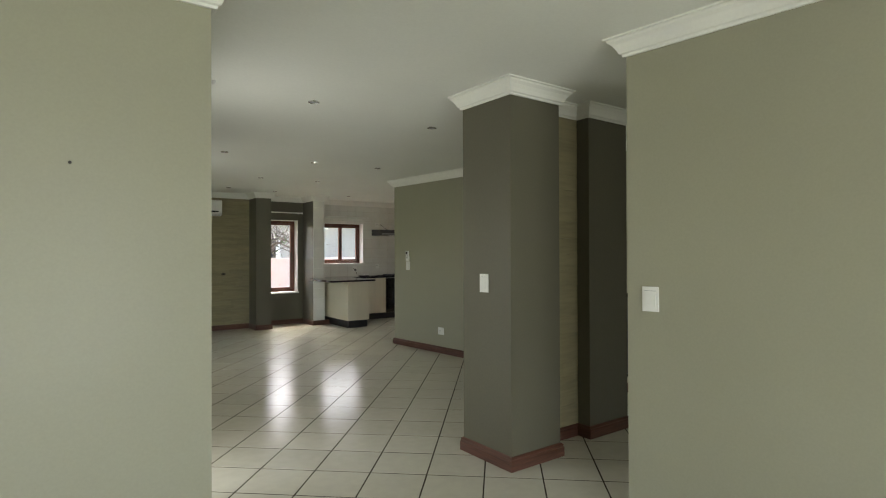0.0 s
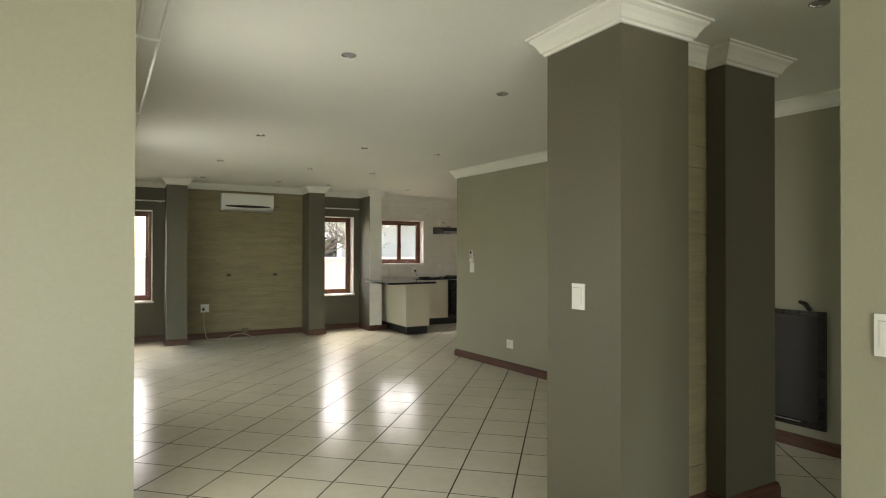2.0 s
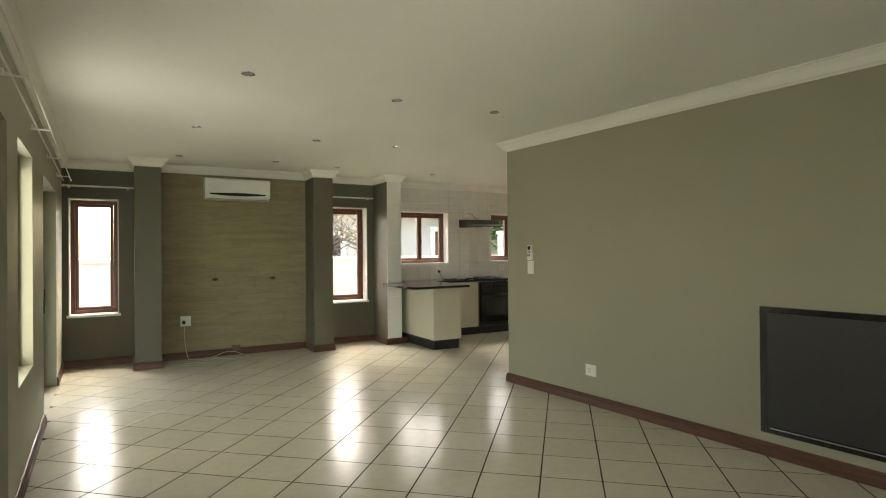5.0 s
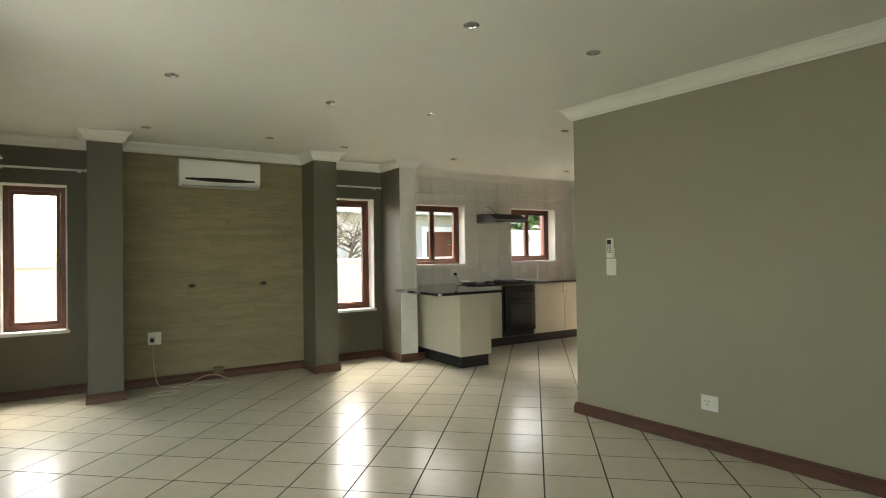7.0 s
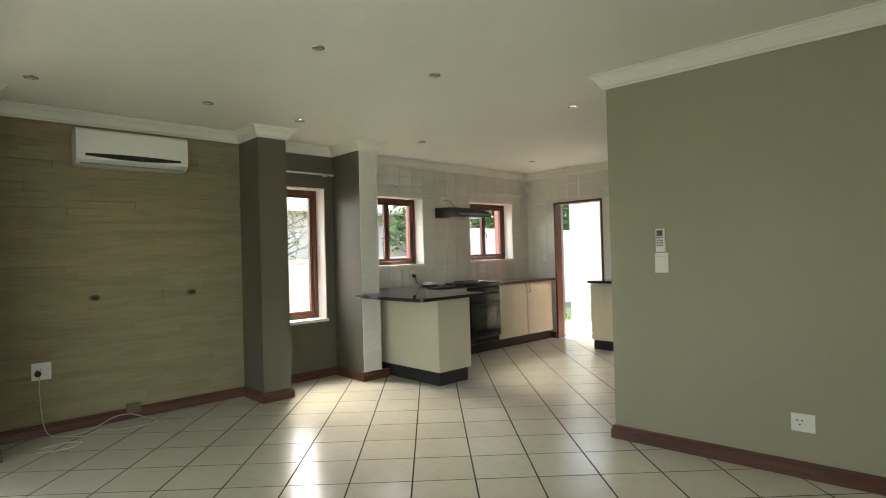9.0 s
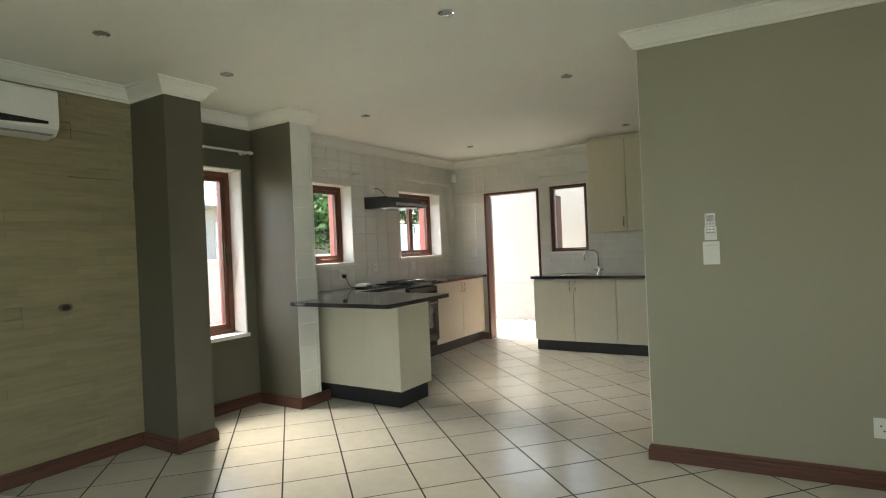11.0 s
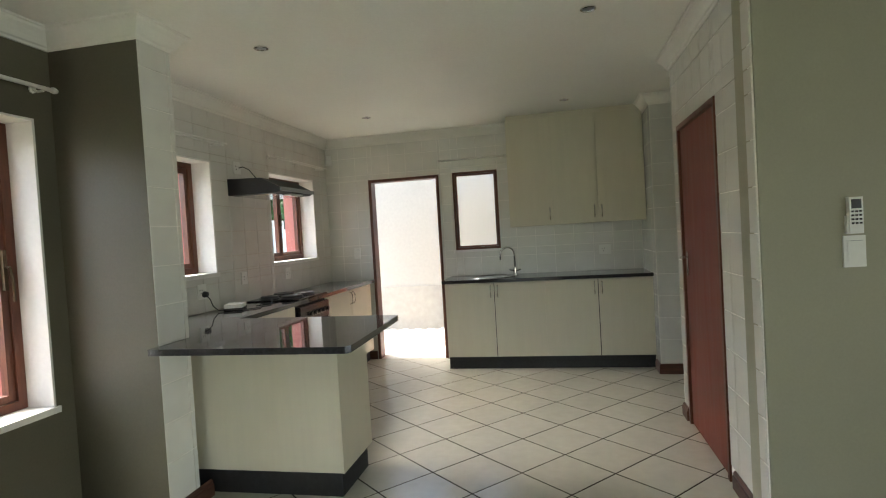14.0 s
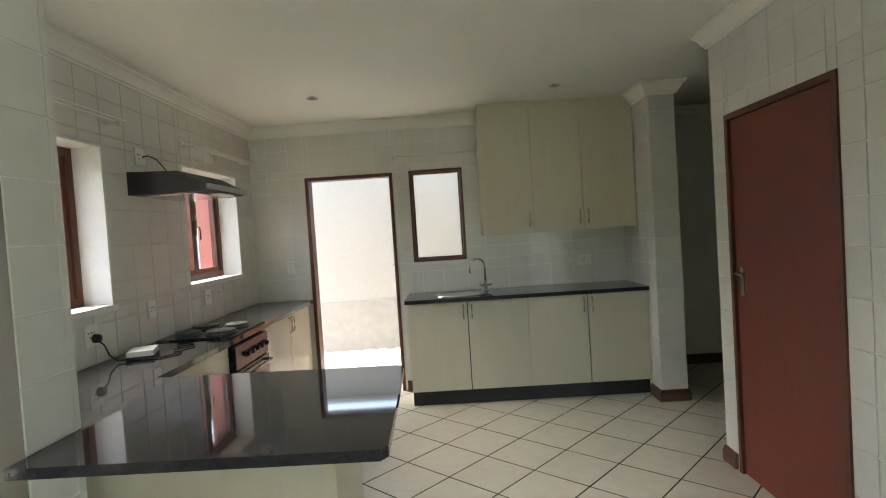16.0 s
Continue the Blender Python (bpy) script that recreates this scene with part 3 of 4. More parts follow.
for s in (-1, 1):
    tube_part(tap, "lever", [(0, 0, 0.045), (0.0, s * 0.035, 0.05), (0.0, s * 0.06, 0.058)], [0.008, 0.01, 0.008], CHROME)

oven = thing("built_in_oven", pose(6.08, FY, 0), "black built-in oven with glass door and knobs", "oven")
box_part(oven, "body", (0, 0.575, -0.012, 0.46, 0.20, 0.86), BLACK, 0.003)
box_part(oven, "control_panel", (0.004, 0.571, -0.026, -0.012, 0.715, 0.855), BLACK, 0.003)
box_part(oven, "door", (0.004, 0.571, -0.03, -0.012, 0.215, 0.705), BLACK, 0.003)
box_part(oven, "window", (0.09, 0.495, -0.032, -0.028, 0.30, 0.60), GRANITE, 0.0, "dark glass")
tube_part(oven, "handle", [(0.05, -0.03, 0.665), (0.05, -0.06, 0.668), (0.535, -0.06, 0.668), (0.535, -0.03, 0.665)], 0.009, BLACK)
for k in range(5):
    lathe_part(oven, "knob", [(0.024, 0), (0.022, 0.006), (0.017, 0.008), (0.015, 0.026), (0.008, 0.028)], BLACK, pose(0.17 + 0.085 * k, -0.026, 0.785, 90), sides=14)

hob = thing("hob", pose(6.10, 10.415, 0.914), "black electric hob with four solid plates", "hob")
box_part(hob, "tray", (0, 0.58, 0, 0.47, 0.0, 0.010), BLACK, 0.003)
for k, (x, y, r) in enumerate(((0.15, 0.13, 0.09), (0.15, 0.34, 0.075), (0.40, 0.13, 0.075), (0.40, 0.34, 0.09))):
    lathe_part(hob, "plate", [(r + 0.010, 0.010), (r + 0.010, 0.014), (r + 0.002, 0.018), (r, 0.018), (r, 0.030), (r - 0.006, 0.033), (0.025, 0.033), (0.02, 0.030)], CAST_IRON, pose(x, y, 0), "solid hot plate with steel rim", 28)

hood = thing("cooker_hood", pose(5.96, 0, 0), "black wedge-shaped cooker hood on tiled wall", "cooker hood")
bm = bmesh.new()
prof = [(KY - 0.004, 1.80), (10.47, 1.80), (10.44, 1.815), (10.44, 1.84), (10.60, 1.925), (KY - 0.004, 1.935)]
l = [bm.verts.new((0, y, z)) for y, z in prof]
r = [bm.verts.new((0.6, y, z)) for y, z in prof]
bm.faces.new(l)
bm.faces.new(r[::-1])
for i in range(len(prof)):
    bm.faces.new((l[i], l[(i + 1) % 6], r[(i + 1) % 6], r[i]))
part(hood, "canopy", mesh_from(bm, "canopy", MATT_BLACK, 0.004))
box_part(hood, "filter", (0.05, 0.55, 10.52, 10.86, 1.792, 1.799), STEEL, 0.001, "grey metal grease filter")
box_part(hood, "lip", (0.0, 0.6, 10.425, 10.4385, 1.812, 1.842), GREY_PLASTIC, 0.003, "grey front lip")
box_part(hood, "lamp_cover", (0.2, 0.4, 10.44, 10.51, 1.788, 1.799), PLASTIC, 0.002, "white lamp cover")

router = thing("router", pose(5.62, 10.63, 0.915, 0, 0, 20), "small white router on the black worktop", "router")
box_part(router, "base", (0, 0.17, 0, 0.13, 0, 0.018), BLACK, 0.006)
box_part(router, "lid", (0.002, 0.168, 0.002, 0.128, 0.018, 0.045), PLASTIC, 0.008)
bm = bmesh.new()
add_tube(bm, [(5.54, 10.86, 1.04), (5.54, 10.83, 1.01), (5.545, 10.815, 0.96), (5.57, 10.79, 0.925), (5.62, 10.60, 0.919), (5.72, 10.54, 0.919), (5.86, 10.60, 0.919), (5.96, 10.68, 0.919), (5.99, 10.60, 0.919), (5.90, 10.55, 0.919), (5.80, 10.62, 0.921)], 0.004)
tagged(new("router_cable", mesh_from(bm, "router_cable", RUBBER, smooth=True)), "black cable lying on the worktop", "cable")
bm = bmesh.new()
add_tube(bm, [(6.12, 10.885, 2.04), (6.14, 10.86, 2.05), (6.18, 10.83, 2.03), (6.24, 10.80, 1.96), (6.30, 10.78, 1.934)], 0.004)
tagged(new("hood_cable", mesh_from(bm, "hood_cable", RUBBER, smooth=True)), "black cable from socket to cooker hood", "cable")


# ---- switches, sockets and fixtures ----


def plate(name, m, w, h, kind, label, category, group):
    """Wall plate: local x across, z up, centre at the origin, y = 0 on the wall and -y into the room."""
    ob = thing(name, m, label, category, group)
    box_part(ob, "plate", (-w / 2, w / 2, -0.010, -0.001, -h / 2, h / 2), PLASTIC, 0.004)
    if kind == "switch":
        box_part(ob, "rocker", (-w * 0.33, w * 0.33, -0.014, -0.009, -h * 0.32, h * 0.30), PLASTIC, 0.003)
        box_part(ob, "groove", (-w * 0.38, w * 0.38, -0.0108, -0.0095, h * 0.33, h * 0.345), GREY_PLASTIC)
    else:
        for x, z in ((-0.012, 0.012), (0.012, 0.012), (0.0, -0.012)):
            lathe_part(ob, "hole", [(0.0045, 0), (0.0045, 0.0108)], GAP, pose(x - w * 0.14, 0, z, 90), sides=10)
        box_part(ob, "rocker", (w * 0.2, w * 0.38, -0.014, -0.009, -0.012, 0.016), PLASTIC, 0.002)
    return ob


def plug(m):
    ob = thing("plug", m, "black three-pin plug pushed into a wall socket", "plug", "plugs")
    bm = bmesh.new()
    add_lathe(bm, [(0.022, 0.0), (0.023, 0.012), (0.02, 0.03), (0.010, 0.036)], 14)
    part(ob, "body", mesh_from(bm, "body", RUBBER), pose(0, -0.01, 0, 90))


A_G = a_g
plate("light_switch", pose(C1[0], 2.945, 1.205, 0, 0, -90), 0.082, 0.125, "switch", "white light switch on the umber column", "light switch", "light switches")
plate("light_switch", pose(RW(1.71), 1.70, 1.175, 0, 0, a_r), 0.085, 0.125, "switch", "white light switch on the sage wall", "light switch", "light switches")
plate("light_switch", pose(GW(7.12), 7.12, 1.22, 0, 0, A_G), 0.085, 0.13, "switch", "white light switch below the remote control", "light switch", "light switches")
plate("wall_socket", pose(GW(6.35), 6.36, 0.31, 0, 0, A_G), 0.115, 0.10, "socket", "white wall socket low on the sage wall", "socket", "wall sockets")
plate("wall_socket", pose(1.615, 10.69, 0.50), 0.125, 0.13, "socket", "white wall socket on the stone panel", "socket", "wall sockets")
plug(pose(1.59, 10.685, 0.485))
plate("light_switch", pose(BX - 0.004, 10.57, 1.225, 0, 0, -90), 0.075, 0.12, "switch", "white light switch beside the back door", "light switch", "light switches")
plate("wall_socket", pose(BX - 0.004, 7.83, 1.13, 0, 0, -90), 0.12, 0.10, "socket", "white wall socket above the sink counter", "socket", "wall sockets")
plate("wall_socket", pose(5.53, KY - 0.004, 1.07), 0.10, 0.11, "socket", "white wall socket above the worktop", "socket", "wall sockets")
plug(pose(5.54, KY - 0.008, 1.05))
plate("wall_socket", pose(6.10, KY - 0.004, 1.12), 0.085, 0.10, "socket", "white wall socket above the worktop", "socket", "wall sockets")
plate("wall_socket", pose(6.86, KY - 0.004, 1.10), 0.10, 0.11, "socket", "white cooker socket above the worktop", "socket", "wall sockets")
plate("wall_socket", pose(6.10, KY - 0.004, 2.04), 0.10, 0.10, "socket", "white wall socket above the cooker hood", "socket", "wall sockets")

remote = thing("remote_control", pose(GW(7.12), 7.12, 1.368, 0, 0, A_G), "white remote control in a holder on sage wall", "remote control")
box_part(remote, "holder", (-0.031, 0.031, -0.02, -0.001, -0.075, 0.0), PLASTIC, 0.006)
box_part(remote, "body", (-0.026, 0.026, -0.03, -0.006, -0.07, 0.075), PLASTIC, 0.008)
box_part(remote, "screen", (-0.019, 0.019, -0.0315, -0.029, 0.028, 0.066), BLACK, 0.0, "dark display")
for r_ in range(4):
    for c_ in (-1, 0, 1):
        box_part(remote, "button", (c_ * 0.015 - 0.005, c_ * 0.015 + 0.005, -0.0325, -0.029, 0.012 - r_ * 0.016, 0.020 - r_ * 0.016), BLACK, 0.0)

ac = thing("air_conditioner", pose(1.84, 0, 0), "white split air conditioner high on stone panel", "air conditioner")
bm = bmesh.new()
prof = [(10.69, 2.385), (10.53, 2.385), (10.51, 2.37), (10.505, 2.18), (10.515, 2.145), (10.56, 2.105), (10.69, 2.10)]
l = [bm.verts.new((0, y, z)) for y, z in prof]
r = [bm.verts.new((0.83, y, z)) for y, z in prof]
bm.faces.new(l)
bm.faces.new(r[::-1])
for i in range(len(prof)):
    bm.faces.new((l[i], l[(i + 1) % 7], r[(i + 1) % 7], r[i]))
part(ac, "casing", mesh_from(bm, "casing", PLASTIC, 0.01, segments=3))
bm = bmesh.new()
n_ = 14
top = [(0.06 + 0.71 * k / n_, 2.185 + 0.010 * math.sin(math.pi * k / n_)) for k in range(n_ + 1)]
bot = [(x, 2.168 - 0.016 * math.sin(math.pi * k / n_)) for k, (x, z) in enumerate(top)]
vt, vb = [bm.verts.new((x, 10.5015, z)) for x, z in top], [bm.verts.new((x, 10.5015, z)) for x, z in bot]
wt, wb = [bm.verts.new((x, 10.512, z)) for x, z in top], [bm.verts.new((x, 10.512, z)) for x, z in bot]
for k in range(n_):
    bm.faces.new((vt[k], vt[k + 1], vb[k + 1], vb[k]))
    bm.faces.new((vt[k], vt[k + 1], wt[k + 1], wt[k]))
    bm.faces.new((vb[k], vb[k + 1], wb[k + 1], wb[k]))
part(ac, "louvre", mesh_from(bm, "louvre", BLACK), label="dark curved louvre slot")
box_part(ac, "flap", (0.03, 0.80, 10.518, 10.555, 2.107, 2.112), GREY_PLASTIC, 0.001, m=pose(0, 0, 0))

sensor = thing("alarm_sensor", pose(7.89, 10.845, 2.30, 0, 0, -45), "small white alarm sensor in the kitchen corner", "alarm sensor")
box_part(sensor, "body", (-0.03, 0.03, -0.045, 0.0, -0.055, 0.055), PLASTIC, 0.01)
box_part(sensor, "lens", (-0.022, 0.022, -0.052, -0.043, -0.04, 0.01), PLASTIC, 0.008)

fire = thing("fireplace_insert", pose(GW(4.89), 4.89, 0, 0, 0, a_g), "matt black closed fireplace insert in sage wall", "fireplace")
box_part(fire, "surround", (0, 1.90, -0.028, 0.02, 0.16, 1.0), BLACK, 0.006)
box_part(fire, "glass_door", (0.05, 1.85, -0.032, -0.026, 0.21, 0.96), MATT_BLACK, 0.003, "dark glass front")
box_part(fire, "ledge", (0.06, 1.74, -0.036, -0.026, 0.193, 0.199), GREY_PLASTIC, 0.001)
tube_part(fire, "damper_handle", [(1.80, -0.01, 1.0), (1.77, -0.02, 1.05), (1.73, -0.03, 1.065)], [0.016, 0.016, 0.012], MATT_BLACK)


def downlight(x, y):
    ob = thing("downlight", pose(x, y, CEILING), "small round recessed ceiling downlight, off", "downlight", "ceiling downlights")
    lathe_part(ob, "ring", [(0.043, 0.0), (0.042, -0.006), (0.033, -0.007), (0.031, -0.002)], CHROME, sides=24)
    lathe_part(ob, "bulb", [(0.031, -0.0025), (0.022, -0.003), (0.008, -0.0032)], GREY_PLASTIC)
    return ob


first = downlight(1.635, 3.93)
for x, y in ((2.84, 4.12), (3.24, 2.26), (1.64, 6.40), (2.745, 6.52), (3.61, 6.47), (1.51, 8.17), (2.65, 8.27), (3.52, 8.21), (5.0, 8.09), (7.09, 8.19), (1.49, 9.88), (2.59, 9.80), (3.42, 9.88), (4.92, 9.95), (6.97, 10.03)):
    copy_thing(first, pose(x, y, CEILING))


def rail(label, a, b, wall_dir, r=0.011, brackets=3, finials=True):
    """Round curtain rod from a to b with brackets reaching back to the wall along wall_dir."""
    a, b, wd = Vector(a), Vector(b), Vector(wall_dir)
    ob = thing("curtain_rail", pose(*a), label, "curtain rail", "curtain rails")
    tube_part(ob, "rod", [(0, 0, 0), tuple(b - a)], r, PLASTIC)
    for k in range(brackets):
        p = (b - a) * (0.06 + 0.88 * k / max(brackets - 1, 1))
        bm = bmesh.new()
        add_tube(bm, [p + Vector((0, 0, -0.014)), p + wd * 0.5 + Vector((0, 0, -0.014)), p + wd], 0.006)
        add_tube(bm, [p + wd * 0.9, p + wd], 0.02)
        part(ob, "bracket", mesh_from(bm, "bracket", PLASTIC))
    if finials:
        d = (b - a).normalized()
        for p, s in ((Vector((0, 0, 0)), -1), (b - a, 1)):
            tube_part(ob, "finial", [p, p + d * s * 0.012, p + d * s * 0.03], [r + 0.004, r + 0.006, r], PLASTIC)
    return ob


rail("white curtain rod over the tall lounge window", (LX(NY) + 0.03, NY - 0.07, 2.225), (P1[0] - 0.02, NY - 0.07, 2.225), (0, 0.068, 0), brackets=2)
rail("white curtain rod over the tall lounge window", (P2[1] + 0.02, NY - 0.07, 2.225), (NIB[0] - 0.06, NY - 0.07, 2.225), (0, 0.068, 0), brackets=2)
rail("white curtain rod over the kitchen window", (4.75, KY - 0.06, 2.19), (5.82, KY - 0.06, 2.19), (0, 0.056, 0), 0.008)
rail("white curtain rod over the kitchen window", (6.55, KY - 0.06, 2.19), (7.72, KY - 0.06, 2.19), (0, 0.056, 0), 0.008)
for x0, x1 in ((4.75, 5.82), (6.55, 7.72)):
    rail("thin white outer curtain rod over the kitchen window", (x0, KY - 0.11, 2.19), (x1, KY - 0.11, 2.19), (0, 0.106, 0), 0.006, 2, False)
rail("white curtain rod over the sink window", (BX - 0.06, 9.52, 2.19), (BX - 0.06, 8.82, 2.19), (0.056, 0, 0), 0.008, 2)
rail("long white inner curtain rod along the patio wall", (LX(2.9) + 0.035, 2.9, 2.25), (LX(10.4) + 0.035, 10.4, 2.25), (-0.035, 0, 0), 0.006, 6)
rail("long white outer curtain rod along the patio wall", (LX(2.9) + 0.11, 2.9, 2.25), (LX(10.4) + 0.11, 10.4, 2.25), (-0.11, 0, 0), 0.006, 6)

for i, pts in enumerate((
        [(1.60, 10.67, 0.46), (1.60, 10.66, 0.30), (1.62, 10.66, 0.10), (1.66, 10.60, 0.012), (1.82, 10.52, 0.008), (1.96, 10.56, 0.03), (2.10, 10.63, 0.06), (2.22, 10.66, 0.05)],
        [(2.22, 10.66, 0.05), (2.32, 10.58, 0.012), (2.36, 10.45, 0.008), (2.26, 10.38, 0.008), (2.08, 10.40, 0.008), (1.96, 10.50, 0.01), (1.84, 10.42, 0.008), (1.74, 10.52, 0.01)],
        [(1.52, 10.25, 0.006), (1.62, 10.19, 0.006), (1.76, 10.21, 0.006), (1.80, 10.29, 0.006), (1.70, 10.35, 0.006), (1.56, 10.33, 0.006)])):
    bm = bmesh.new()
    smooth_pts = []
    for k in range(len(pts) - 1):
        p0, p1, p2, p3 = [Vector(pts[min(max(k + d, 0), len(pts) - 1)]) for d in (-1, 0, 1, 2)]
        for s in range(5):
            t = s / 5
            smooth_pts.append(0.5 * ((2 * p1) + (p2 - p0) * t + (2 * p0 - 5 * p1 + 4 * p2 - p3) * t * t + (3 * p1 - p0 - 3 * p2 + p3) * t ** 3))
    add_tube(bm, smooth_pts + [Vector(pts[-1])], 0.004, 6)
    tagged(new("cable", mesh_from(bm, "cable", CREAM_CABLE, smooth=True)), "loose cream cable lying by the skirting", "cable", "loose cables")
for x in (1.98, 2.74):
    outlet = thing("cable_hole", pose(x, 10.698, 1.035), "dark ragged cable hole in the sandstone cladding", "cable hole", "cable holes")
    lathe_part(outlet, "rim", [(0.034, 0), (0.030, 0.012), (0.022, 0.014), (0.018, 0.004)], STONE_BACK, pose(0, 0, 0, 90) @ Matrix.Diagonal((1.3, 0.75, 1, 1)), sides=11)
    lathe_part(outlet, "hole", [(0.021, 0), (0.021, 0.009)], GAP, pose(0, 0, 0, 90) @ Matrix.Diagonal((1.3, 0.75, 1, 1)), sides=11)
junction = thing("junction_box", pose(2.24, 10.665, 0.0), "dark cable outlet box on the skirting", "cable outlet")
box_part(junction, "box", (-0.05, 0.05, -0.01, 0.03, 0.06, 0.13), STONE_BACK, 0.004)

for x, y, z, rz in ((0.08, 2.5, 1.75, 0),):
    nail = thing("wall_plug", pose(x, y, z, 0, 0, rz), "small dark screw hole plug in the paint", "wall plug", "wall plugs")
    lathe_part(nail, "plug", [(0.006, 0), (0.005, 0.008)], GAP, pose(0, 0, 0, 90), sides=8)

# ---- outside ----
bm = bmesh.new()
add_box(bm, -400, 400, -400, 400, -0.5, -0.16)
tagged(new("ground", mesh_from(bm, "ground", LAWN)), "short green lawn and soil reaching the horizon", "ground", kind="structure")


def yard_wall(name, x0, x1, y0, y1, h, label, material):
    bm = bmesh.new()
    add_box(bm, x0, x1, y0, y1, -0.16, h)
    add_box(bm, x0 - 0.03, x1 + 0.03, y0 - 0.03, y1 + 0.03, h + 0.001, h + 0.07)
    return tagged(new(name, mesh_from(bm, name, material, 0.006)), label, "wall", kind="structure")


yard_wall("boundary_wall_north", -8, 9.5, 14.6, 14.8, 1.22, "low off-white rendered garden boundary wall", WHITE_RENDER)
yard_wall("boundary_wall_garden", 9.56, 22, 14.6, 14.8, 1.85, "off-white rendered garden boundary wall, higher stretch", WHITE_RENDER)
yard_wall("boundary_wall_east", 21.8, 22, 2, 14.6, 1.5, "off-white rendered garden boundary wall", WHITE_RENDER)
yard_wall("yard_wall", 10.1, 10.3, 3.0, 11.55, 2.5, "tall cream rendered wall of the back yard", YARD_WALL)
bm = bmesh.new()
add_box(bm, 10.075, 10.098, 3.0, 11.55, -0.16, 0.62)
tagged(new("yard_wall_plinth", mesh_from(bm, "yard_wall_plinth", mat("stained_plinth", (0.34, 0.33, 0.29), 0.85, spread=0.07, grain=10, big=0.9, bump=0.2), 0.004)), "lower stained plinth of the yard wall", "wall", kind="structure")
bm = bmesh.new()
add_box(bm, 8.19, 10.08, 5.0, 12.0, -0.159, -0.045)
yard = tagged(new("yard_paving", mesh_from(bm, "yard_paving", PAVING)), "pale concrete yard outside the back door", "paving", kind="structure")


def house(name, m, w, d, h, roof_h, openings, label):
    """Neighbouring house: walls, hipped roof, framed doors and windows on its near face (local -y)."""
    ob = thing(name, m, label, "house")
    box_part(ob, "wall", (0, w, 0, d, 0, h), GREY_RENDER, 0.01)
    bm = bmesh.new()
    e = 0.5
    lo = [bm.verts.new(p) for p in ((-e, -e, h + 0.004), (w + e, -e, h + 0.004), (w + e, d + e, h + 0.004), (-e, d + e, h + 0.004))]
    mid = [bm.verts.new((v.co.x, v.co.y, h + 0.16)) for v in lo]
    top = [bm.verts.new((d / 2, d / 2, h + roof_h)), bm.verts.new((w - d / 2, d / 2, h + roof_h))]
    bm.faces.new(lo)
    for i in range(4):
        bm.faces.new((lo[i], lo[(i + 1) % 4], mid[(i + 1) % 4], mid[i]))
    bm.faces.new((mid[0], mid[1], top[1], top[0]))
    bm.faces.new((mid[1], mid[2], top[1]))
    bm.faces.new((mid[2], mid[3], top[0], top[1]))
    bm.faces.new((mid[3], mid[0], top[0]))
    part(ob, "roof", mesh_from(bm, "roof", ROOF))
    bm = bmesh.new()
    for k in range(int(w / 0.3) + 3):
        x = -0.4 + k * 0.3
        s = min(max((x + e) / (d / 2 + e), 0), 1, ) if x < w / 2 else min((w + e - x) / (d / 2 + e), 1)
        if s > 0.03:
            add_tube(bm, [(x, -e, h + 0.17), (x, -e + (d / 2 + e) * s, h + 0.17 + (roof_h - 0.16) * s)], 0.05, 6)
    part(ob, "roof_ridge_tiles", mesh_from(bm, "roof_ridge_tiles", ROOF))
    box_part(ob, "gutter", (-e - 0.06, w + e + 0.06, -e - 0.1, -e - 0.002, h + 0.02, h + 0.15), PLASTIC, 0.02, "white gutter")
    for x0, x1, z0, z1, door in openings:
        bm = bmesh.new()
        b = 0.16
        add_box(bm, x0 - b, x0, -0.06, -0.002, z0, z1 + b)
        add_box(bm, x1, x1 + b, -0.06, -0.002, z0, z1 + b)
        add_box(bm, x0, x1, -0.06, -0.002, z1, z1 + b)
        part(ob, "surround", mesh_from(bm, "surround", WHITE_PAINT, 0.005), label="white painted surround")
        box_part(ob, "door" if door else "window", (x0, x1, -0.03, -0.003, z0, z1), FRAME if door else GRANITE, 0.003)
    return ob


house("house", pose(3.6, 19.5, -0.16), 11.0, 7.0, 2.75, 2.0, [(6.6, 7.8, 0.0, 2.25, True), (2.2, 3.2, 0.9, 2.1, False)], "grey rendered neighbouring house with pale hipped roof")


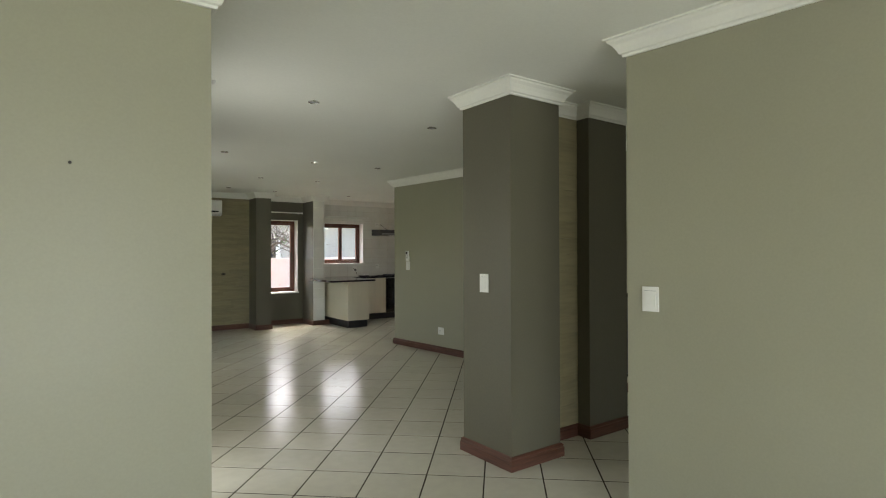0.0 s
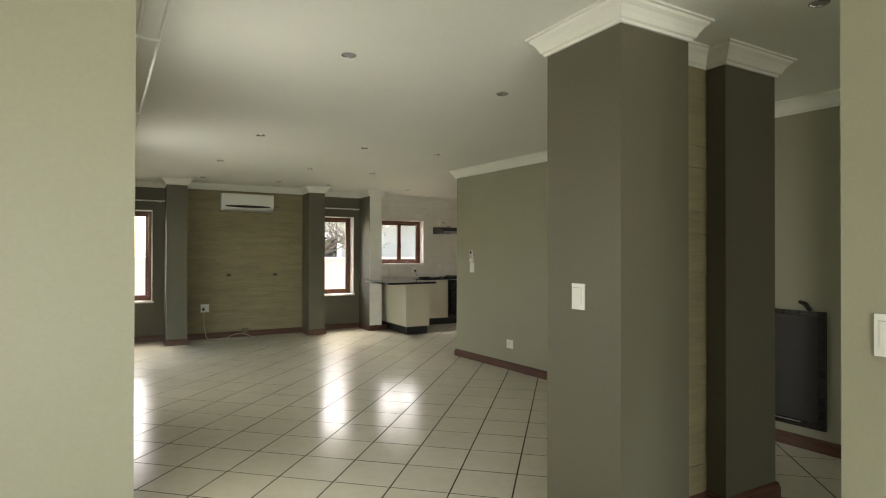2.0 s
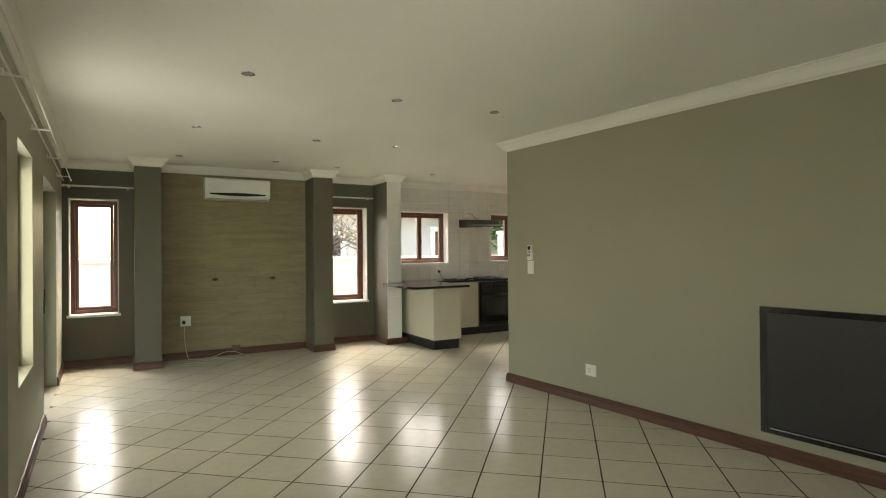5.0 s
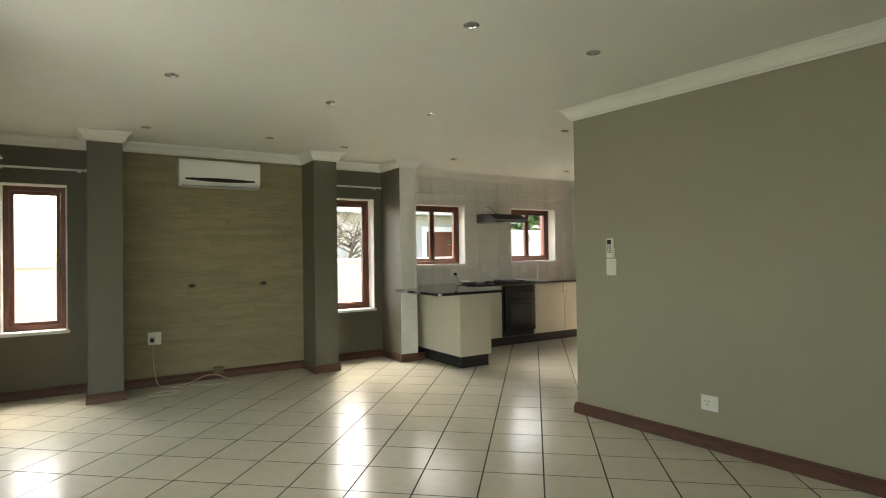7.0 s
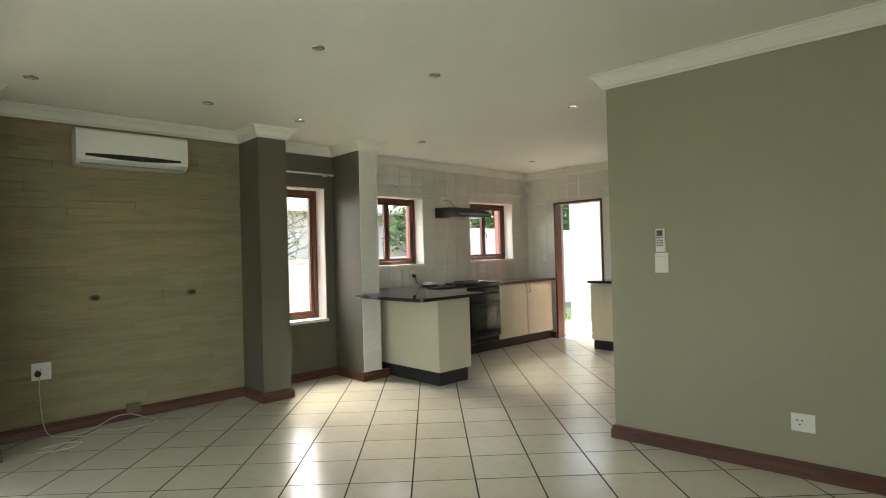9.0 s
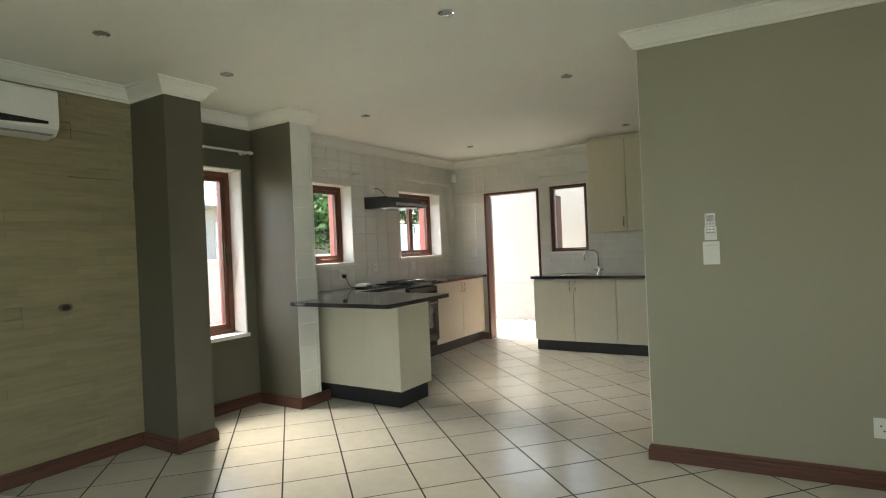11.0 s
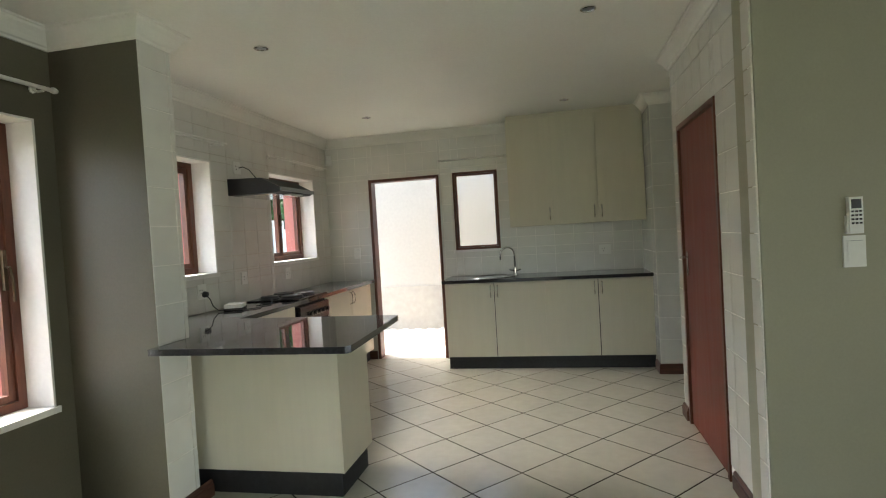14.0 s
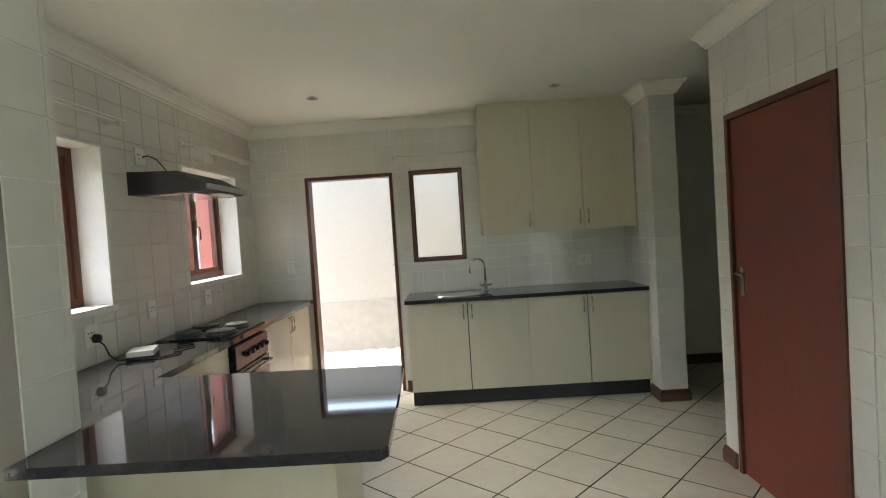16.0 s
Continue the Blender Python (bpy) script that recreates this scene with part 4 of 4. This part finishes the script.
def tree(x, y, h, crown, seed, leaves, label, bare=False):
    """Tapered trunk with limbs and, unless bare, many small leaves in uneven clumps."""
    rnd = random.Random(seed)
    ob = thing("tree" if not bare else "shrub", pose(x, y, -0.16), label, "tree" if not bare else "shrub", "garden trees")
    bm = bmesh.new()
    tips = []
    base = Vector((0, 0, 0))
    add_tube(bm, [base, (rnd.uniform(-.1, .1), rnd.uniform(-.1, .1), h * 0.25), (rnd.uniform(-.2, .2), rnd.uniform(-.2, .2), h * 0.5), (rnd.uniform(-.3, .3), rnd.uniform(-.3, .3), h * 0.85)], [h * 0.03, h * 0.024, h * 0.017, h * 0.006], 8)
    for k in range(16 if not bare else 46):
        z = h * rnd.uniform(0.25 if not bare else 0.02, 0.8)
        a = rnd.uniform(0, 6.283)
        ln = crown * rnd.uniform(0.5, 1.0)
        p0 = Vector((0, 0, z))
        p1 = p0 + Vector((math.cos(a) * ln * 0.5, math.sin(a) * ln * 0.5, ln * 0.22))
        p2 = p0 + Vector((math.cos(a + 0.2) * ln, math.sin(a + 0.2) * ln, ln * rnd.uniform(0.2, 0.7)))
        add_tube(bm, [p0, p1, p2], [h * 0.010, h * 0.006, h * 0.002] if not bare else [0.02, 0.013, 0.006], 5)
        tips += [p2, (p1 + p2) / 2, p1]
        if bare:
            for q in range(4):
                s = p1 + (p2 - p1) * rnd.random()
                add_tube(bm, [s, s + Vector((rnd.uniform(-.4, .4), rnd.uniform(-.4, .4), rnd.uniform(-.1, .5)))], [0.008, 0.004], 4)
    part(ob, "trunk", mesh_from(bm, "trunk", BARK, smooth=True))
    verts, faces = [], []
    for k in range(leaves):
        c = tips[rnd.randrange(len(tips))] + Vector((rnd.gauss(0, crown * 0.17), rnd.gauss(0, crown * 0.17), rnd.gauss(0, crown * 0.14)))
        u = Vector((rnd.gauss(0, 1), rnd.gauss(0, 1), rnd.gauss(0, 0.6))).normalized()
        w = u.cross(Vector((rnd.gauss(0, 1), rnd.gauss(0, 1), rnd.gauss(0, 1)))).normalized()
        s = rnd.uniform(0.05, 0.12) * (1 if not bare else 0.5)
        i = len(verts)
        verts += [c - u * s, c + w * s * 0.45, c + u * s, c - w * s * 0.45]
        faces.append((i, i + 1, i + 2, i + 3))
    me = bpy.data.meshes.new("leaves")
    me.from_pydata([tuple(v) for v in verts], [], faces)
    me.materials.append(LEAF)
    tagged(part(ob, "leaves", me), kind="stuff")
    return ob


tree(15.5, 16.6, 5.5, 2.4, 1, 9000, "leafy green garden tree behind the wall")
tree(12.6, 17.2, 4.6, 2.0, 2, 7000, "leafy green garden tree behind the wall")
tree(17.5, 15.8, 4.2, 2.0, 5, 7000, "leafy green garden tree behind the wall")
tree(20.0, 17.5, 6.5, 3.0, 7, 9000, "tall leafy green tree behind the wall")
tree(6.2, 16.2, 2.7, 0.9, 3, 160, "bare twiggy shrub against the neighbouring house", True)
tree(5.3, 16.0, 2.4, 0.9, 4, 140, "bare twiggy shrub against the neighbouring house", True)

rnd = random.Random(9)
verts, faces = [], []
for k in range(24000):
    x, y = (rnd.uniform(1, 12), rnd.uniform(11.2, 14.5))
    a, s = rnd.uniform(0, 6.283), rnd.uniform(0.03, 0.075)
    i = len(verts)
    dx, dy = math.cos(a) * 0.004, math.sin(a) * 0.004
    verts += [(x - dx, y - dy, -0.161), (x + dx, y + dy, -0.161), (x + rnd.uniform(-.02, .02), y + rnd.uniform(-.02, .02), -0.16 + s)]
    faces.append((i, i + 1, i + 2))
me = bpy.data.meshes.new("grass")
me.from_pydata(verts, [], faces)
me.materials.append(GRASS)
tagged(new("grass", me), "short green lawn grass outside the windows", "grass", kind="stuff")

# ---- pieces ----
CACHE = {}


def piece_mesh(name, w, h, t, bevel, material):
    """Thin slab with eased front edges; x across, z up, front towards -y."""
    key = (name, round(w, 3), round(h, 3), t)
    if key not in CACHE:
        bm = bmesh.new()
        b = [bm.verts.new(p) for p in ((0, 0, 0), (w, 0, 0), (w, 0, h), (0, 0, h))]
        c = [bm.verts.new(p) for p in ((0, -t + bevel, 0), (w, -t + bevel, 0), (w, -t + bevel, h), (0, -t + bevel, h))]
        d = [bm.verts.new(p) for p in ((bevel, -t, bevel), (w - bevel, -t, bevel), (w - bevel, -t, h - bevel), (bevel, -t, h - bevel))]
        for q, s in ((b, c), (c, d)):
            for i in range(4):
                bm.faces.new((q[i], q[(i + 1) % 4], s[(i + 1) % 4], s[i]))
        bm.faces.new(d)
        CACHE[key] = mesh_from(bm, name, material)
    return CACHE[key]


def tile_wall(parent, length, z0, z1, holes, start=0.0, size=0.2, frame_pose=None):
    """Ivory tiles on a wall, cut round its openings; places are in the wall's own frame."""
    gap = 0.005

    def cuts(a, b, s, edges):
        c = {round(a, 4), round(b, 4)} | {round(e, 4) for e in edges if a < e < b}
        v = s
        while v < b:
            if v > a + 0.02 and all(abs(v - e) > 0.025 for e in c):
                c.add(round(v, 4))
            v += size
        return sorted(c)
    xs = cuts(start, length, start, [e for h in holes for e in h[:2]])
    zs = cuts(z0, z1, 0.114 - size, [e for h in holes for e in h[2:]])
    for xa, xb in zip(xs, xs[1:]):
        for za, zb in zip(zs, zs[1:]):
            cx, cz = (xa + xb) / 2, (za + zb) / 2
            if any(h[0] < cx < h[1] and h[2] < cz < h[3] for h in holes):
                continue
            me = piece_mesh("tile", xb - xa - gap, zb - za - gap, 0.004, 0.0012, WALL_TILE)
            m = pose(xa + gap / 2, random.uniform(0, 0.0007), za + gap / 2)
            part(parent, "tile", me, frame_pose @ m if frame_pose is not None else m)


tile_wall(wall_kn, BX - 4.46, 0.914, 2.45, north_holes(4.46, (K1, K2)), start=0.105)
tile_wall(wall_ke, 11.06 - 7.445, 0.0, 2.45, E_HOLES, start=0.12)
tile_wall(wall_rd, 1.60, 0.09, 2.45, [(6.09 - RD[1], 6.09 - RD[0], RD[2], RD[3])])
tile_wall(nib, NIB[1] - NIB[0], 0.09, 2.45, [], frame_pose=pose(NIB[0], NIB[2], 0))
tile_wall(pier, 0.21, 0.09, 2.45, [], frame_pose=pose(7.215, 7.445, 0, 0, 0, -90))
tile_wall(pier, BX - 7.215, 0.09, 2.45, [], frame_pose=pose(BX, 7.445, 0, 0, 0, 180))


def stone_panel(name, x0, x1, y, z1, course, lengths, label, seed, back=0.1):
    """Split stone strips of uneven length and projection laid in courses."""
    rnd = random.Random(seed)
    bm = bmesh.new()
    add_box(bm, x0, x1, y + 0.028, y + back, -0.02, 2.55)
    ob = tagged(new(name, mesh_from(bm, name, STONE_BACK)), label, "stone cladding", kind="structure")
    z = 0.0
    while z < z1 - 0.01:
        h = min(course * rnd.uniform(0.8, 1.2), z1 - z)
        x = x0 - rnd.uniform(0, lengths[0] * 0.5)
        while x < x1:
            ln = rnd.uniform(*lengths)
            a, b = max(x, x0), min(x + ln, x1)
            if b - a > 0.02:
                bm = bmesh.new()
                gap = rnd.choice((0.0001, 0.0001, 0.0002, 0.0002, 0.0003, 0.0003, 0.0004, 0.0025))
                out = rnd.uniform(0.0, 0.0016)
                k = 3
                front = [[bm.verts.new((a + (b - a - gap) * i / k, y - out + rnd.uniform(-0.0012, 0.0012), z + (h - gap) * j + (rnd.uniform(-0.002, 0.002) if j == 1 else 0))) for i in range(k + 1)] for j in (0, 1)]
                rear = [[bm.verts.new((v.co.x, y + 0.03, v.co.z)) for v in row] for row in front]
                for i in range(k):
                    bm.faces.new((front[0][i], front[0][i + 1], front[1][i + 1], front[1][i]))
                    bm.faces.new((front[1][i], front[1][i + 1], rear[1][i + 1], rear[1][i]))
                    bm.faces.new((front[0][i], front[0][i + 1], rear[0][i + 1], rear[0][i]))
                for i in (0, k):
                    bm.faces.new((front[0][i], front[1][i], rear[1][i], rear[0][i]))
                part(ob, "stone", mesh_from(bm, "stone", STONE))
            x += ln
        z += h
    return ob


stone_panel("stone_panel", P1[1] - 0.01, P2[0] + 0.01, 10.705, 2.46, 0.06, (0.25, 0.62), "pale split sandstone cladding between two pillars", 3)
stone_panel("stone_panel_column", C1[1] - 0.005, C2[0] + 0.005, 2.905, 2.46, 0.12, (0.3, 0.6), "pale split sandstone cladding between two columns", 5)

# floor tiles, laid diagonally to the walls
ANG, PITCH, OU, OV = radians(48.0), 0.3665, -0.1292, 0.1471
cu, su = math.cos(ANG), math.sin(ANG)


def inside(x, y):
    if x > 8.12 and y > 7.2 or x > 8.6 or y > 11.0 or y < -3 or x < -3:
        return False
    if y > 2.7:
        if x < LX(y) - 0.2:
            return False
        if y < 7.15 and GW(y) + 0.25 < x < 5.85:
            return False
    return True


tile_w = PITCH - 0.0085
bm = bmesh.new()
b_ = 0.002
lo = [bm.verts.new((sx * tile_w / 2, sy * tile_w / 2, -0.006)) for sx, sy in ((-1, -1), (1, -1), (1, 1), (-1, 1))]
md = [bm.verts.new((v.co.x, v.co.y, -b_ * 0.6)) for v in lo]
hi = [bm.verts.new((sx * (tile_w / 2 - b_), sy * (tile_w / 2 - b_), 0.0)) for sx, sy in ((-1, -1), (1, -1), (1, 1), (-1, 1))]
for q, s in ((lo, md), (md, hi)):
    for i in range(4):
        bm.faces.new((q[i], q[(i + 1) % 4], s[(i + 1) % 4], s[i]))
bm.faces.new(hi)
TILE = mesh_from(bm, "tile", FLOOR_TILE)
floor_ob = bpy.data.objects["floor"]
spots = []
for i in range(-30, 60):
    for j in range(-40, 50):
        u, v = OU + (i + 0.5) * PITCH, OV + (j + 0.5) * PITCH
        x, y = u * cu - v * su, u * su + v * cu
        if inside(x, y):
            spots.append((math.hypot((x - 3.2) * 1.0, (y - 7.2) * 0.75), x, y))
spots.sort()
rnd = random.Random(4)
verts, faces = [], []
for k, (_, x, y) in enumerate(spots):
    m = pose(x, y, rnd.uniform(-0.0003, 0.0), rnd.uniform(-0.12, 0.12), rnd.uniform(-0.12, 0.12), 48.0)
    if k < 300:
        part(floor_ob, "tile", TILE, m)
    else:
        i = len(verts)
        verts += [tuple(m @ v.co) for v in TILE.vertices]
        faces += [tuple(i + q for q in p.vertices) for p in TILE.polygons]
me = bpy.data.meshes.new("outlying_tiles")
me.from_pydata(verts, [], faces)
me.materials.append(FLOOR_TILE)
tagged(part(floor_ob, "outlying_tiles", me), kind="stuff")

# brick pavers outside the back door
paver = piece_mesh("paver", 0.194, 0.094, 0.03, 0.004, PAVING)
for i in range(9):
    for j in range(26):
        px, py = 8.205 + 0.2 * i + (0.1 if j % 2 else 0.0), 9.0 + 0.1 * j
        if px < 9.87:
            part(yard, "paver", paver, pose(px, py, -0.045 + rnd.uniform(-0.002, 0.002), -90, 0, 0))
